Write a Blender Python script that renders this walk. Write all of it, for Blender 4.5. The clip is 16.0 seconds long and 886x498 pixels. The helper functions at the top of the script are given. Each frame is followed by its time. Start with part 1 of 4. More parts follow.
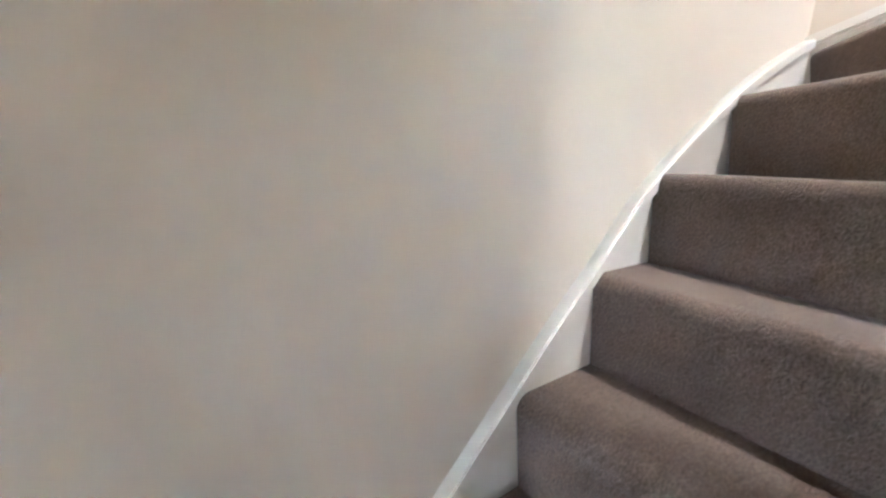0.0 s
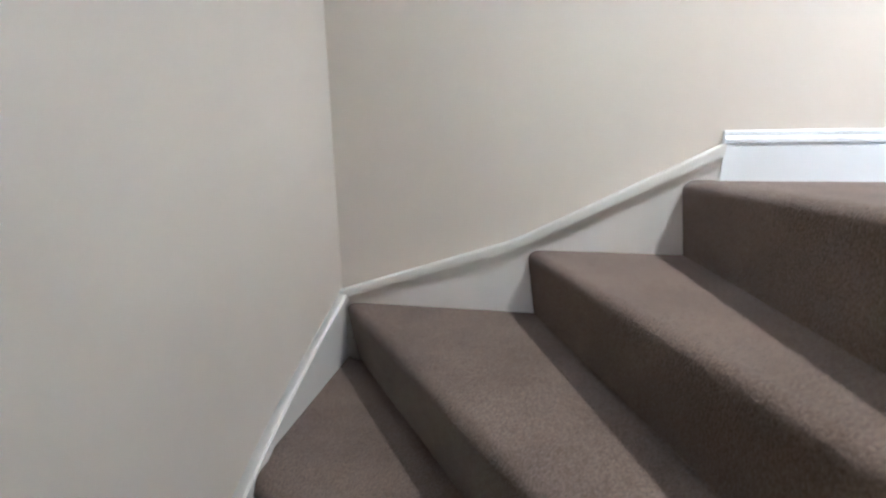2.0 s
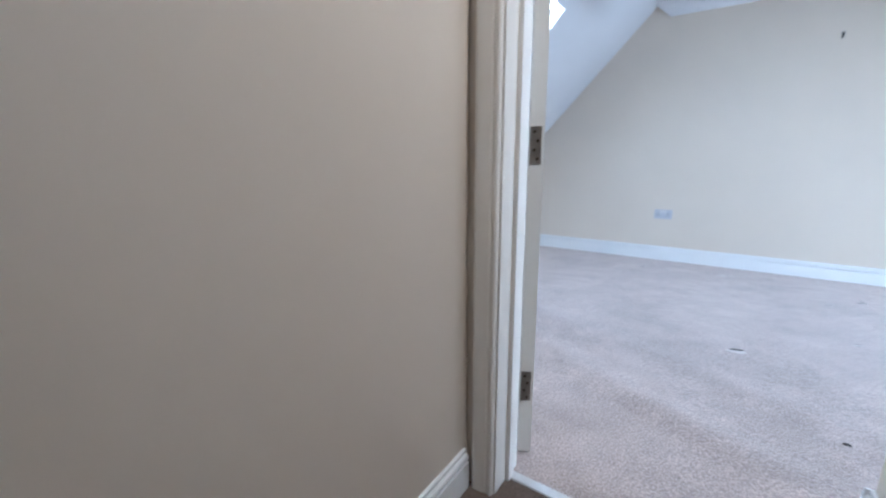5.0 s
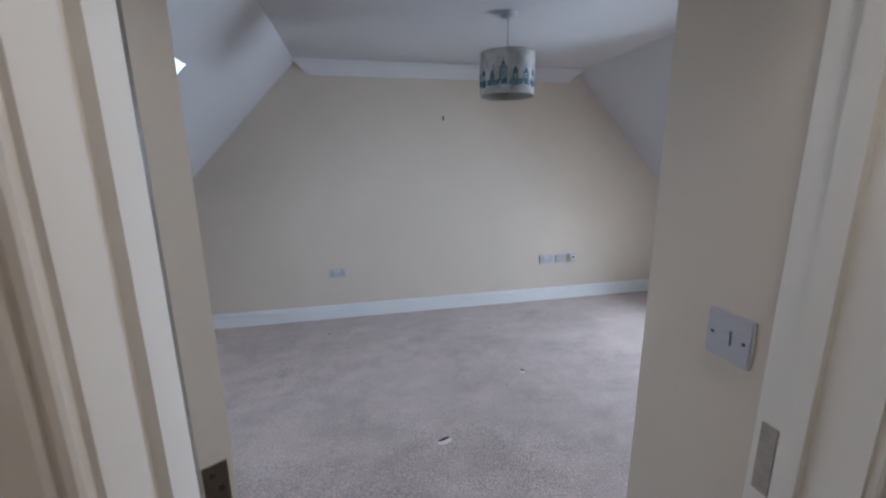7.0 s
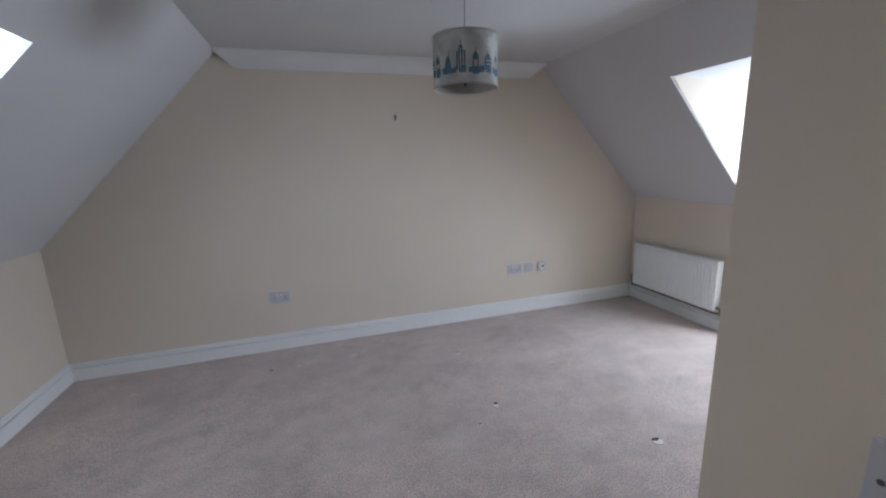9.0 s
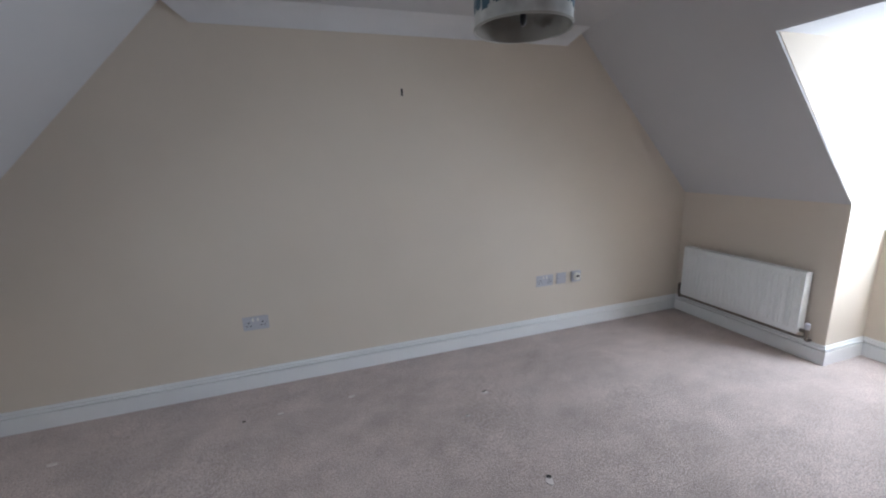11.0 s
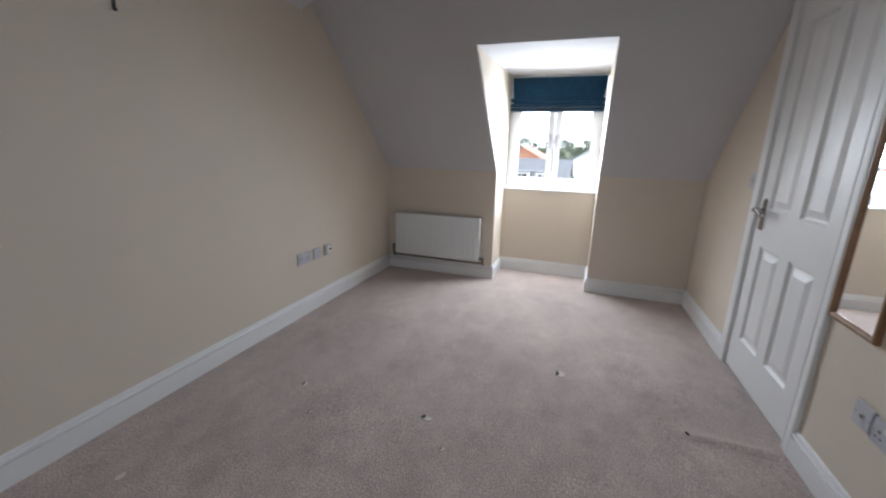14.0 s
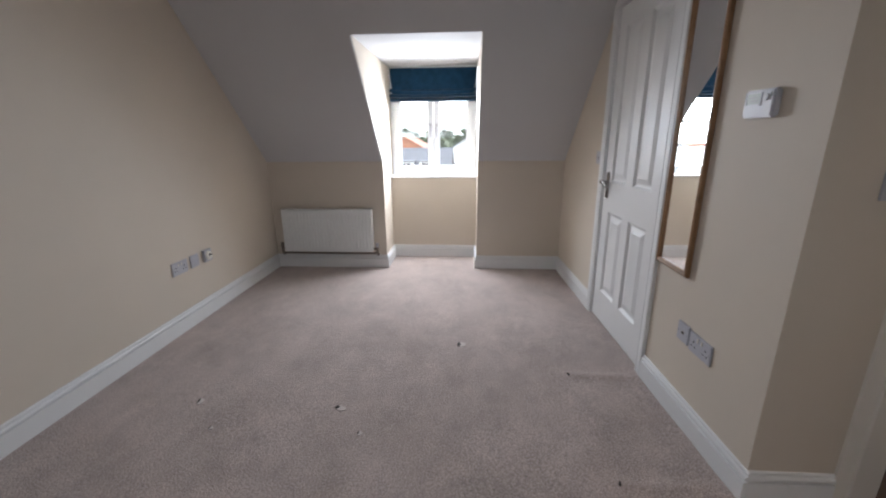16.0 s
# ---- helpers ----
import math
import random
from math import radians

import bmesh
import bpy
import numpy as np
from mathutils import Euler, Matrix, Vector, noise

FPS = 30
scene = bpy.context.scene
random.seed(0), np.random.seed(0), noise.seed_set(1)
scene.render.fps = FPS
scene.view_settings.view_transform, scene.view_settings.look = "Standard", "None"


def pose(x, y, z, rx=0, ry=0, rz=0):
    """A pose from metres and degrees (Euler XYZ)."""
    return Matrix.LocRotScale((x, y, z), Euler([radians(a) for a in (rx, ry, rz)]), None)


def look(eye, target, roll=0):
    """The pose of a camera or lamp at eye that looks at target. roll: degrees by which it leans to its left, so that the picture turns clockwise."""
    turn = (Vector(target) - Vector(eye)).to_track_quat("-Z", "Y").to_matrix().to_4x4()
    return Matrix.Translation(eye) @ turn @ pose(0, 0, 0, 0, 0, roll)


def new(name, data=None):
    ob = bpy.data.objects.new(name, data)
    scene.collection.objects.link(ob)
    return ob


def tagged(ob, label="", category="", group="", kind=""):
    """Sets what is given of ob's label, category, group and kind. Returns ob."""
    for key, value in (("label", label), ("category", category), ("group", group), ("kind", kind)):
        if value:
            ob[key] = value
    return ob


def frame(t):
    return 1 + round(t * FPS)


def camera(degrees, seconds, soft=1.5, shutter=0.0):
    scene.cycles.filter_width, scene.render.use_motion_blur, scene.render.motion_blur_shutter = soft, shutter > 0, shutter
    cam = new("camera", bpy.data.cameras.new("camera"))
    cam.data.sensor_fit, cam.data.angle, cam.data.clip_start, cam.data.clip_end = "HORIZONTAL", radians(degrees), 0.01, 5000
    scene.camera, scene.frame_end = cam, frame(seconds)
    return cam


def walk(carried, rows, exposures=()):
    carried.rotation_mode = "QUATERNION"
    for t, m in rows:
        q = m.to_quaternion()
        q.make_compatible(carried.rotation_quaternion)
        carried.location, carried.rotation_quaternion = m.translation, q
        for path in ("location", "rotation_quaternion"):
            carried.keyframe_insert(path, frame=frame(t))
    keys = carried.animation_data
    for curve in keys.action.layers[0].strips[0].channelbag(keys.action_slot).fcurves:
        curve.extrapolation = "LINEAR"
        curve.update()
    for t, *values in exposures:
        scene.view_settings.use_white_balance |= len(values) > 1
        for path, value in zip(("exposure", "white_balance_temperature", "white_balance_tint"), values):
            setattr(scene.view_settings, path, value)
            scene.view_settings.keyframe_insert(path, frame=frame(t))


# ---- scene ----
cam = camera(95.9, 16.0, soft=2.2, shutter=0.2)
PATH = [
    (0, (0.906, -1.892, -0.747), (-0.265, -3.457, -1.173), 2.19),
    (0.5, (0.751, -1.948, -0.546), (-0.717, -3.237, -0.980), 3.71),
    (1, (0.612, -1.880, -0.345), (-1.066, -2.895, -0.735), 0.47),
    (1.5, (0.498, -1.881, -0.137), (-1.367, -2.480, -0.538), 0.95),
    (2, (0.364, -1.790, 0.070), (-1.555, -2.124, -0.385), -0.22),
    (2.6, (0.191, -1.731, 0.283), (-1.752, -1.886, -0.164), -0.68),
    (3, (0.099, -1.693, 0.383), (-1.864, -1.683, -0.001), -0.90),
    (3.5, (-0.075, -1.687, 0.570), (-1.957, -1.275, 0.034), 0.46),
    (4, (-0.092, -1.570, 0.787), (-1.873, -0.857, 0.221), -1.33),
    (4.6, (-0.163, -1.467, 0.850), (-1.605, -0.155, 0.404), 0.13),
    (5, (-0.240, -1.387, 0.938), (-1.361, 0.210, 0.500), -0.43),
    (5.2, (-0.272, -1.379, 0.983), (-1.207, 0.346, 0.598), -1.14),
    (7.3, (-0.477, -0.746, 1.444), (-0.008, 1.148, 1.006), -1.13),
    (7.5, (-0.471, -0.702, 1.449), (0.014, 1.187, 1.009), -1.73),
    (8, (-0.477, -0.617, 1.458), (0.081, 1.254, 1.025), -1.69),
    (8.5, (-0.440, -0.589, 1.449), (0.146, 1.277, 1.029), -1.88),
    (9, (-0.342, -0.461, 1.421), (0.243, 1.405, 0.999), -1.82),
    (9.5, (-0.251, -0.278, 1.374), (0.300, 1.599, 0.958), -2.17),
    (12, (-0.334, 0.685, 1.395), (0.509, 2.422, 0.873), -1.14),
    (12.5, (-0.383, 0.944, 1.446), (0.767, 2.484, 0.894), -0.32),
    (13, (-0.591, 1.007, 1.438), (0.844, 2.288, 0.893), 0.58),
    (13.5, (-0.752, 0.982, 1.370), (0.908, 1.965, 0.846), 0.75),
    (14, (-0.950, 0.882, 1.259), (0.874, 1.527, 0.754), 1.37),
    (14.5, (-1.048, 0.863, 1.206), (0.852, 1.223, 0.693), 1.46),
    (15, (-1.105, 0.902, 1.172), (0.817, 1.098, 0.652), 1.00),
    (15.5, (-1.089, 0.871, 1.174), (0.833, 1.022, 0.642), -0.11),
    (16, (-1.033, 0.880, 1.251), (0.888, 1.003, 0.708), -0.50),
]
EXPOSURES = [
    (0.0, 5.1, 5100, 7), (0.5, 4.7, 5100, 7), (1.5, 3.95, 4900, 5), (2.5, 3.4, 4700, 4), (3.2, 2.85, 4750, 5), (4.2, 1.85, 4800, 4), (5.2, 1.3, 4900, 7),
    (7.3, 0.26, 5450, 10), (9.5, 0.1, 5700, 11), (11.8, 0.0, 5850, 11), (12.6, -0.2, 5950, 11), (16.0, -0.24, 6250, 14)]
walk(cam, [(t, look(eye, target, roll)) for t, eye, target, roll in PATH], EXPOSURES)

# ---- light: overcast sky and a weak, wide sun ----
world = bpy.data.worlds.new("overcast_sky")
scene.world = world
world.use_nodes = True
wn = world.node_tree
for node in list(wn.nodes):
    wn.nodes.remove(node)
w_out = wn.nodes.new("ShaderNodeOutputWorld")
w_bg = wn.nodes.new("ShaderNodeBackground")
w_sky = wn.nodes.new("ShaderNodeTexSky")
w_sky.sky_type = 'NISHITA'
w_sky.sun_disc = False
w_sky.sun_elevation = radians(50)
w_sky.sun_rotation = radians(150)
w_sky.air_density = 1.0
w_sky.dust_density = 4.0
w_mix = wn.nodes.new("ShaderNodeMixRGB")
w_mix.inputs[0].default_value = 0.72
w_mix.inputs[2].default_value = (50.0, 51.8, 54.0, 1)
w_bg.inputs[1].default_value = 0.15
wn.links.new(w_sky.outputs[0], w_mix.inputs[1])
wn.links.new(w_mix.outputs[0], w_bg.inputs[0])
wn.links.new(w_bg.outputs[0], w_out.inputs[0])

sun_data = bpy.data.lights.new("sun", 'SUN')
sun_data.energy = 2.0
sun_data.angle = radians(40)
sun_data.color = (1.0, 0.96, 0.9)
sun = new("sun", sun_data)
sun.matrix_world = pose(0, 0, 20, 40, 0, 30)


def window_light(name, m, w, h, watts, color=(0.93, 0.97, 1.0), spread=180):
    """An area lamp in for the sky's light at an opening, real or added."""
    d = bpy.data.lights.new(name, 'AREA')
    d.shape, d.size, d.size_y, d.energy, d.color = 'RECTANGLE', w, h, watts, color
    d.spread = radians(spread)
    ob = new(name, d)
    ob.matrix_world = m
    return ob


for z, watts in ((1.04, 3), (1.26, 16.5), (1.48, 27)):
    window_light("dormer_daylight", look((3.10, 1.235, z), (2.10, 1.235, z - 0.42)), 0.70, 0.20, watts, (0.86, 0.94, 1.0), spread=176)
window_light("skylight_daylight", look((-1.60, 1.06, 1.735), (-0.51, 1.78, 0.705)), 0.40, 0.44, 3.2, spread=150)
# lamp in the assumed, unseen window at the stair foot
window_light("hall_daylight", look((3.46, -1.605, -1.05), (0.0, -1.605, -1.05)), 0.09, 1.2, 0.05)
# warm fill lamps in unseen, added rooflights that brighten the stairs and landing
window_light("stair_fill", pose(-0.20, -1.75, 2.345), 0.20, 0.16, 0.6, (1.0, 0.84, 0.66))
window_light("landing_fill", look((-0.07, -0.70, 2.335), (-0.66, -0.80, 0.0)), 0.25, 0.13, 5.4, (1.0, 0.82, 0.64), spread=118)

# ---- materials ----
def mat(name, color, rough=0.6, metal=0.0, spec=0.5, vary=0.06, scale=6.0, bump=0.0, bump_scale=60.0, grain=0.0, grain_scale=250.0, sheen=0.0, coat=0.0, streak=0.0):
    """Principled material with two scales of colour variation and fine relief, in object metres."""
    m = bpy.data.materials.new(name)
    m.use_nodes = True
    nt = m.node_tree
    b = nt.nodes["Principled BSDF"]
    b.inputs["Roughness"].default_value = rough
    b.inputs["Metallic"].default_value = metal
    b.inputs["Specular IOR Level"].default_value = spec
    if sheen:
        b.inputs["Sheen Weight"].default_value = sheen
        b.inputs["Sheen Roughness"].default_value = 0.4
    if coat:
        b.inputs["Coat Weight"].default_value = coat
    geo = nt.nodes.new("ShaderNodeNewGeometry")
    n1 = nt.nodes.new("ShaderNodeTexNoise")
    n1.inputs["Scale"].default_value = scale
    n1.inputs["Detail"].default_value = 4
    nt.links.new(geo.outputs["Position"], n1.inputs["Vector"])
    ramp = nt.nodes.new("ShaderNodeMapRange")
    ramp.inputs[1].default_value, ramp.inputs[2].default_value = 0.3, 0.7
    ramp.inputs[3].default_value, ramp.inputs[4].default_value = 1 - vary, 1 + vary
    nt.links.new(n1.outputs[0], ramp.inputs[0])
    last = ramp.outputs[0]
    n2 = None
    if grain or bump:
        n2 = nt.nodes.new("ShaderNodeTexNoise")
        n2.inputs["Scale"].default_value = grain_scale if grain else bump_scale
        n2.inputs["Detail"].default_value = 3
        nt.links.new(geo.outputs["Position"], n2.inputs["Vector"])
    if grain:
        r2 = nt.nodes.new("ShaderNodeMapRange")
        r2.inputs[1].default_value, r2.inputs[2].default_value = 0.3, 0.7
        r2.inputs[3].default_value, r2.inputs[4].default_value = 1 - grain, 1 + grain
        nt.links.new(n2.outputs[0], r2.inputs[0])
        mul = nt.nodes.new("ShaderNodeMath")
        mul.operation = 'MULTIPLY'
        nt.links.new(last, mul.inputs[0])
        nt.links.new(r2.outputs[0], mul.inputs[1])
        last = mul.outputs[0]
    if streak:
        # trodden and brushed patches in the pile
        for stretch, turn, amount in (((1.5, 2.3, 1.0), 20, streak), ((4.0, 5.5, 1.0), -30, streak * 0.7)):
            mp = nt.nodes.new("ShaderNodeMapping")
            mp.inputs["Scale"].default_value = stretch
            mp.inputs["Rotation"].default_value = (0, 0, radians(turn))
            n3 = nt.nodes.new("ShaderNodeTexNoise")
            n3.inputs["Scale"].default_value = 1.0
            n3.inputs["Detail"].default_value = 5
            n3.inputs["Roughness"].default_value = 0.62
            nt.links.new(geo.outputs["Position"], mp.inputs["Vector"])
            nt.links.new(mp.outputs[0], n3.inputs["Vector"])
            r3 = nt.nodes.new("ShaderNodeMapRange")
            r3.inputs[1].default_value, r3.inputs[2].default_value = 0.35, 0.62
            r3.inputs[3].default_value, r3.inputs[4].default_value = 1 - amount, 1 + amount
            nt.links.new(n3.outputs[0], r3.inputs[0])
            m3 = nt.nodes.new("ShaderNodeMath")
            m3.operation = 'MULTIPLY'
            nt.links.new(last, m3.inputs[0])
            nt.links.new(r3.outputs[0], m3.inputs[1])
            last = m3.outputs[0]
    vm = nt.nodes.new("ShaderNodeVectorMath")
    vm.operation = 'SCALE'
    vm.inputs[0].default_value = color
    nt.links.new(last, vm.inputs["Scale"])
    nt.links.new(vm.outputs[0], b.inputs["Base Color"])
    if bump:
        bp = nt.nodes.new("ShaderNodeBump")
        bp.inputs["Strength"].default_value = 1.0
        bp.inputs["Distance"].default_value = bump
        nt.links.new(n2.outputs[0], bp.inputs["Height"])
        nt.links.new(bp.outputs[0], b.inputs["Normal"])
    return m


M_WALL = mat("cream_wall_paint", (0.63, 0.558, 0.472), 0.62, vary=0.018, scale=2.2, bump=0.00018, bump_scale=130, spec=0.35)
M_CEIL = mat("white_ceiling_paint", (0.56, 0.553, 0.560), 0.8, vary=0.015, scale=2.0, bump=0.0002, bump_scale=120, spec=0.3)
M_COVE = mat("white_coving_paint", (0.66, 0.655, 0.66), 0.75, vary=0.03, scale=5.0)
M_GLOSS = mat("white_gloss_paint", (0.75, 0.752, 0.752), 0.42, vary=0.012, scale=4.0, bump=0.0002, bump_scale=50)
M_FRAME = mat("cream_tinted_gloss_paint", (0.75, 0.71, 0.65), 0.48, vary=0.012, scale=4.0, bump=0.0002, bump_scale=50)
M_CARPET = mat("taupe_carpet", (0.425, 0.350, 0.318), 0.95, vary=0.06, scale=9.0, streak=0.10, bump=0.0055, grain=0.39, grain_scale=150, spec=0.1, sheen=0.35)
M_STAIR = mat("brown_stair_carpet", (0.134, 0.099, 0.078), 0.95, vary=0.16, scale=7.0, bump=0.0028, grain=0.36, grain_scale=270, spec=0.08, sheen=0.18)
M_STRING = mat("cream_string_paint", (0.69, 0.655, 0.60), 0.55, vary=0.03, scale=5.0, bump=0.0002, bump_scale=50)
M_PALE = mat("pale_carpet_backing", (0.60, 0.55, 0.52), 0.9, vary=0.1, scale=90)
M_DARK = mat("dark_gap", (0.03, 0.025, 0.022), 0.9, vary=0.1, scale=60)
M_PVC = mat("white_plastic_window", (0.76, 0.78, 0.81), 0.32, vary=0.008)
M_PLASTIC = mat("white_plastic", (0.46, 0.46, 0.50), 0.3, vary=0.01, scale=20)
M_OLDPLASTIC = mat("ivory_plastic", (0.74, 0.71, 0.64), 0.35, vary=0.015, scale=20)
M_RAD = mat("white_radiator_enamel", (0.76, 0.77, 0.76), 0.3, vary=0.01, scale=8)
M_CHROME = mat("chrome", (0.40, 0.39, 0.39), 0.12, metal=1.0, vary=0.03, scale=40)
M_STEEL = mat("brushed_hinge_steel", (0.42, 0.38, 0.34), 0.34, metal=1.0, vary=0.12, scale=60)
M_STRIP = mat("brushed_threshold_metal", (0.62, 0.61, 0.60), 0.42, metal=0.7, vary=0.06, scale=40)
M_BRONZE = mat("dull_pipe_metal", (0.20, 0.17, 0.145), 0.45, metal=1.0, vary=0.1, scale=50)
M_VELVET = mat("teal_velvet", (0.015, 0.064, 0.128), 0.85, vary=0.22, scale=14, bump=0.002, grain=0.12, grain_scale=300, sheen=0.5, spec=0.2)
M_SHADE = mat("grey_lampshade_fabric", (0.76, 0.75, 0.735), 0.85, vary=0.22, scale=16, grain=0.05, grain_scale=400)
M_SHADE_IN = mat("lampshade_lining", (0.52, 0.49, 0.45), 0.7, vary=0.05, scale=10)
M_BLUE = mat("faded_blue_print", (0.085, 0.14, 0.19), 0.85, vary=0.15, scale=40)
M_CORD = mat("grey_flex", (0.30, 0.29, 0.29), 0.5)
M_BLACK = mat("black_plastic", (0.02, 0.02, 0.022), 0.4)
M_GREY = mat("grey_plastic_print", (0.25, 0.25, 0.27), 0.5)
M_SCREW = mat("dull_screw_heads", (0.09, 0.09, 0.10), 0.4, metal=0.6)
M_SCREEN = mat("grey_display", (0.36, 0.40, 0.38), 0.2, vary=0.03)
M_WOOD = mat("mid_brown_frame_wood", (0.27, 0.145, 0.07), 0.42, vary=0.22, scale=24, bump=0.0006, bump_scale=90)
M_WHITEREND = mat("white_render", (0.80, 0.80, 0.78), 0.85, vary=0.04, scale=1.2)
M_BRICK = mat("orange_brick", (0.42, 0.20, 0.13), 0.85, vary=0.18, scale=3, grain=0.15, grain_scale=12)
M_SLATE = mat("dark_slate_roof", (0.15, 0.155, 0.17), 0.7, vary=0.16, scale=2, grain=0.2, grain_scale=9)
M_REDTILE = mat("red_clay_tile", (0.40, 0.18, 0.125), 0.8, vary=0.2, scale=2, grain=0.2, grain_scale=10)
M_GLASSDARK = mat("dark_window_glass", (0.03, 0.035, 0.045), 0.08, vary=0.1)
M_GROUND = mat("mown_grass_and_drive", (0.08, 0.10, 0.05), 0.95, vary=0.3, scale=0.3, grain=0.3, grain_scale=6)
M_LEAF = mat("tree_foliage", (0.10, 0.12, 0.075), 0.8, vary=0.45, scale=0.8, grain=0.3, grain_scale=9)
M_BARK = mat("tree_bark", (0.12, 0.09, 0.07), 0.9, vary=0.2, scale=6)


def glass_material(name):
    m = bpy.data.materials.new(name)
    m.use_nodes = True
    nt = m.node_tree
    for node in list(nt.nodes):
        nt.nodes.remove(node)
    out = nt.nodes.new("ShaderNodeOutputMaterial")
    tr = nt.nodes.new("ShaderNodeBsdfTransparent")
    tr.inputs[0].default_value = (0.95, 0.97, 0.97, 1)
    gl = nt.nodes.new("ShaderNodeBsdfGlossy")
    gl.inputs["Roughness"].default_value = 0.02
    mx = nt.nodes.new("ShaderNodeMixShader")
    mx.inputs[0].default_value = 0.05
    nt.links.new(tr.outputs[0], mx.inputs[1])
    nt.links.new(gl.outputs[0], mx.inputs[2])
    nt.links.new(mx.outputs[0], out.inputs[0])
    return m


def let_light_through(m, share):
    """Thin cloth: part of the light passes and scatters."""
    nt = m.node_tree
    b = nt.nodes["Principled BSDF"]
    out = nt.nodes["Material Output"]
    tl = nt.nodes.new("ShaderNodeBsdfTranslucent")
    mx = nt.nodes.new("ShaderNodeMixShader")
    mx.inputs[0].default_value = share
    nt.links.new(b.inputs["Base Color"].links[0].from_socket, tl.inputs[0])
    nt.links.new(b.outputs[0], mx.inputs[1])
    nt.links.new(tl.outputs[0], mx.inputs[2])
    nt.links.new(mx.outputs[0], out.inputs[0])


let_light_through(M_SHADE, 0.4)
let_light_through(M_SHADE_IN, 0.5)
M_GLASS = glass_material("window_glass")
M_MIRROR = mat("silvered_mirror", (0.86, 0.87, 0.87), 0.015, metal=1.0, vary=0.0)


# ---- mesh helpers ----
def finish(name, bm, material, parent=None, label="", smooth=False, bevel=0.0):
    bmesh.ops.recalc_face_normals(bm, faces=bm.faces)
    if bevel:
        sharp = [e for e in bm.edges if len(e.link_faces) == 2 and e.calc_face_angle(0) > 0.6]
        bmesh.ops.bevel(bm, geom=sharp, offset=bevel, segments=2, affect='EDGES', clamp_overlap=True)
    me = bpy.data.meshes.new(name)
    bm.to_mesh(me)
    bm.free()
    for mm in (material if isinstance(material, (list, tuple)) else [material]):
        me.materials.append(mm)
    if smooth:
        for p in me.polygons:
            p.use_smooth = True
        me.set_sharp_from_angle(angle=radians(38))
    ob = new(name, me)
    if parent is not None:
        ob.parent = parent
    if label:
        ob["label"] = label
    return ob


def part(name, bm, material, parent, label="", smooth=False, bevel=0.0):
    return finish(name, bm, material, parent, label, smooth, bevel)


def empty(name, m=None):
    ob = new(name)
    ob.empty_display_size = 0.1
    if m is not None:
        ob.matrix_world = m
    return ob


def box(bm, lo, hi, m=None):
    vs = [bm.verts.new((x, y, z)) for x in (lo[0], hi[0]) for y in (lo[1], hi[1]) for z in (lo[2], hi[2])]
    for f in ((0, 1, 3, 2), (4, 6, 7, 5), (0, 4, 5, 1), (2, 3, 7, 6), (0, 2, 6, 4), (1, 5, 7, 3)):
        bm.faces.new([vs[i] for i in f])
    if m is not None:
        bmesh.ops.transform(bm, matrix=m, verts=vs)
    return vs


def boxed(*lohi):
    bm = bmesh.new()
    for lo, hi in lohi:
        box(bm, lo, hi)
    return bm


def prism(bm, pts, off):
    """A closed outline of 3D points, pushed along off."""
    a = [bm.verts.new(p) for p in pts]
    b = [bm.verts.new(Vector(p) + Vector(off)) for p in pts]
    bm.faces.new(a)
    bm.faces.new(list(reversed(b)))
    n = len(pts)
    for i in range(n):
        bm.faces.new((a[i], b[i], b[(i + 1) % n], a[(i + 1) % n]))
    return a + b


def sweep_plan(bm, path, profile, side=1.0, closed_ends=True):
    """Sweeps a profile of (out, z) along a plan polyline with mitred corners; out goes to the left of the walk for side 1."""
    n = len(path)
    rows = []
    for i in range(n):
        p = Vector(path[i])
        d0 = (Vector(path[i]) - Vector(path[i - 1])).normalized() if i else None
        d1 = (Vector(path[i + 1]) - Vector(path[i])).normalized() if i < n - 1 else None
        d0, d1 = d0 or d1, d1 or d0
        n0, n1 = Vector((-d0.y, d0.x)) * side, Vector((-d1.y, d1.x)) * side
        mit = (n0 + n1)
        mit = mit / max(0.2, mit.dot(n0))
        rows.append([bm.verts.new((p.x + mit.x * o, p.y + mit.y * o, z)) for o, z in profile])
    k = len(profile)
    for i in range(n - 1):
        for j in range(k):
            bm.faces.new((rows[i][j], rows[i + 1][j], rows[i + 1][(j + 1) % k], rows[i][(j + 1) % k]))
    if closed_ends:
        bm.faces.new(rows[0])
        bm.faces.new(list(reversed(rows[-1])))


def tube(bm, pts, radius, seg=10):
    """A round bar along 3D points; radius may be one number or one for each point."""
    rings = []
    up = Vector((0.13, 0.21, 0.97))
    for i, p in enumerate(pts):
        a, b = Vector(pts[max(0, i - 1)]), Vector(pts[min(len(pts) - 1, i + 1)])
        d = (b - a).normalized()
        u = d.cross(up).normalized()
        v = d.cross(u)
        r = radius[i] if isinstance(radius, (list, tuple)) else radius
        rings.append([bm.verts.new(Vector(p) + r * (math.cos(2 * math.pi * k / seg) * u + math.sin(2 * math.pi * k / seg) * v)) for k in range(seg)])
    for i in range(len(pts) - 1):
        for k in range(seg):
            bm.faces.new((rings[i][k], rings[i][(k + 1) % seg], rings[i + 1][(k + 1) % seg], rings[i + 1][k]))
    bm.faces.new(rings[0])
    bm.faces.new(list(reversed(rings[-1])))


def structure(ob, label="", category=""):
    return tagged(ob, label, category, kind="structure")


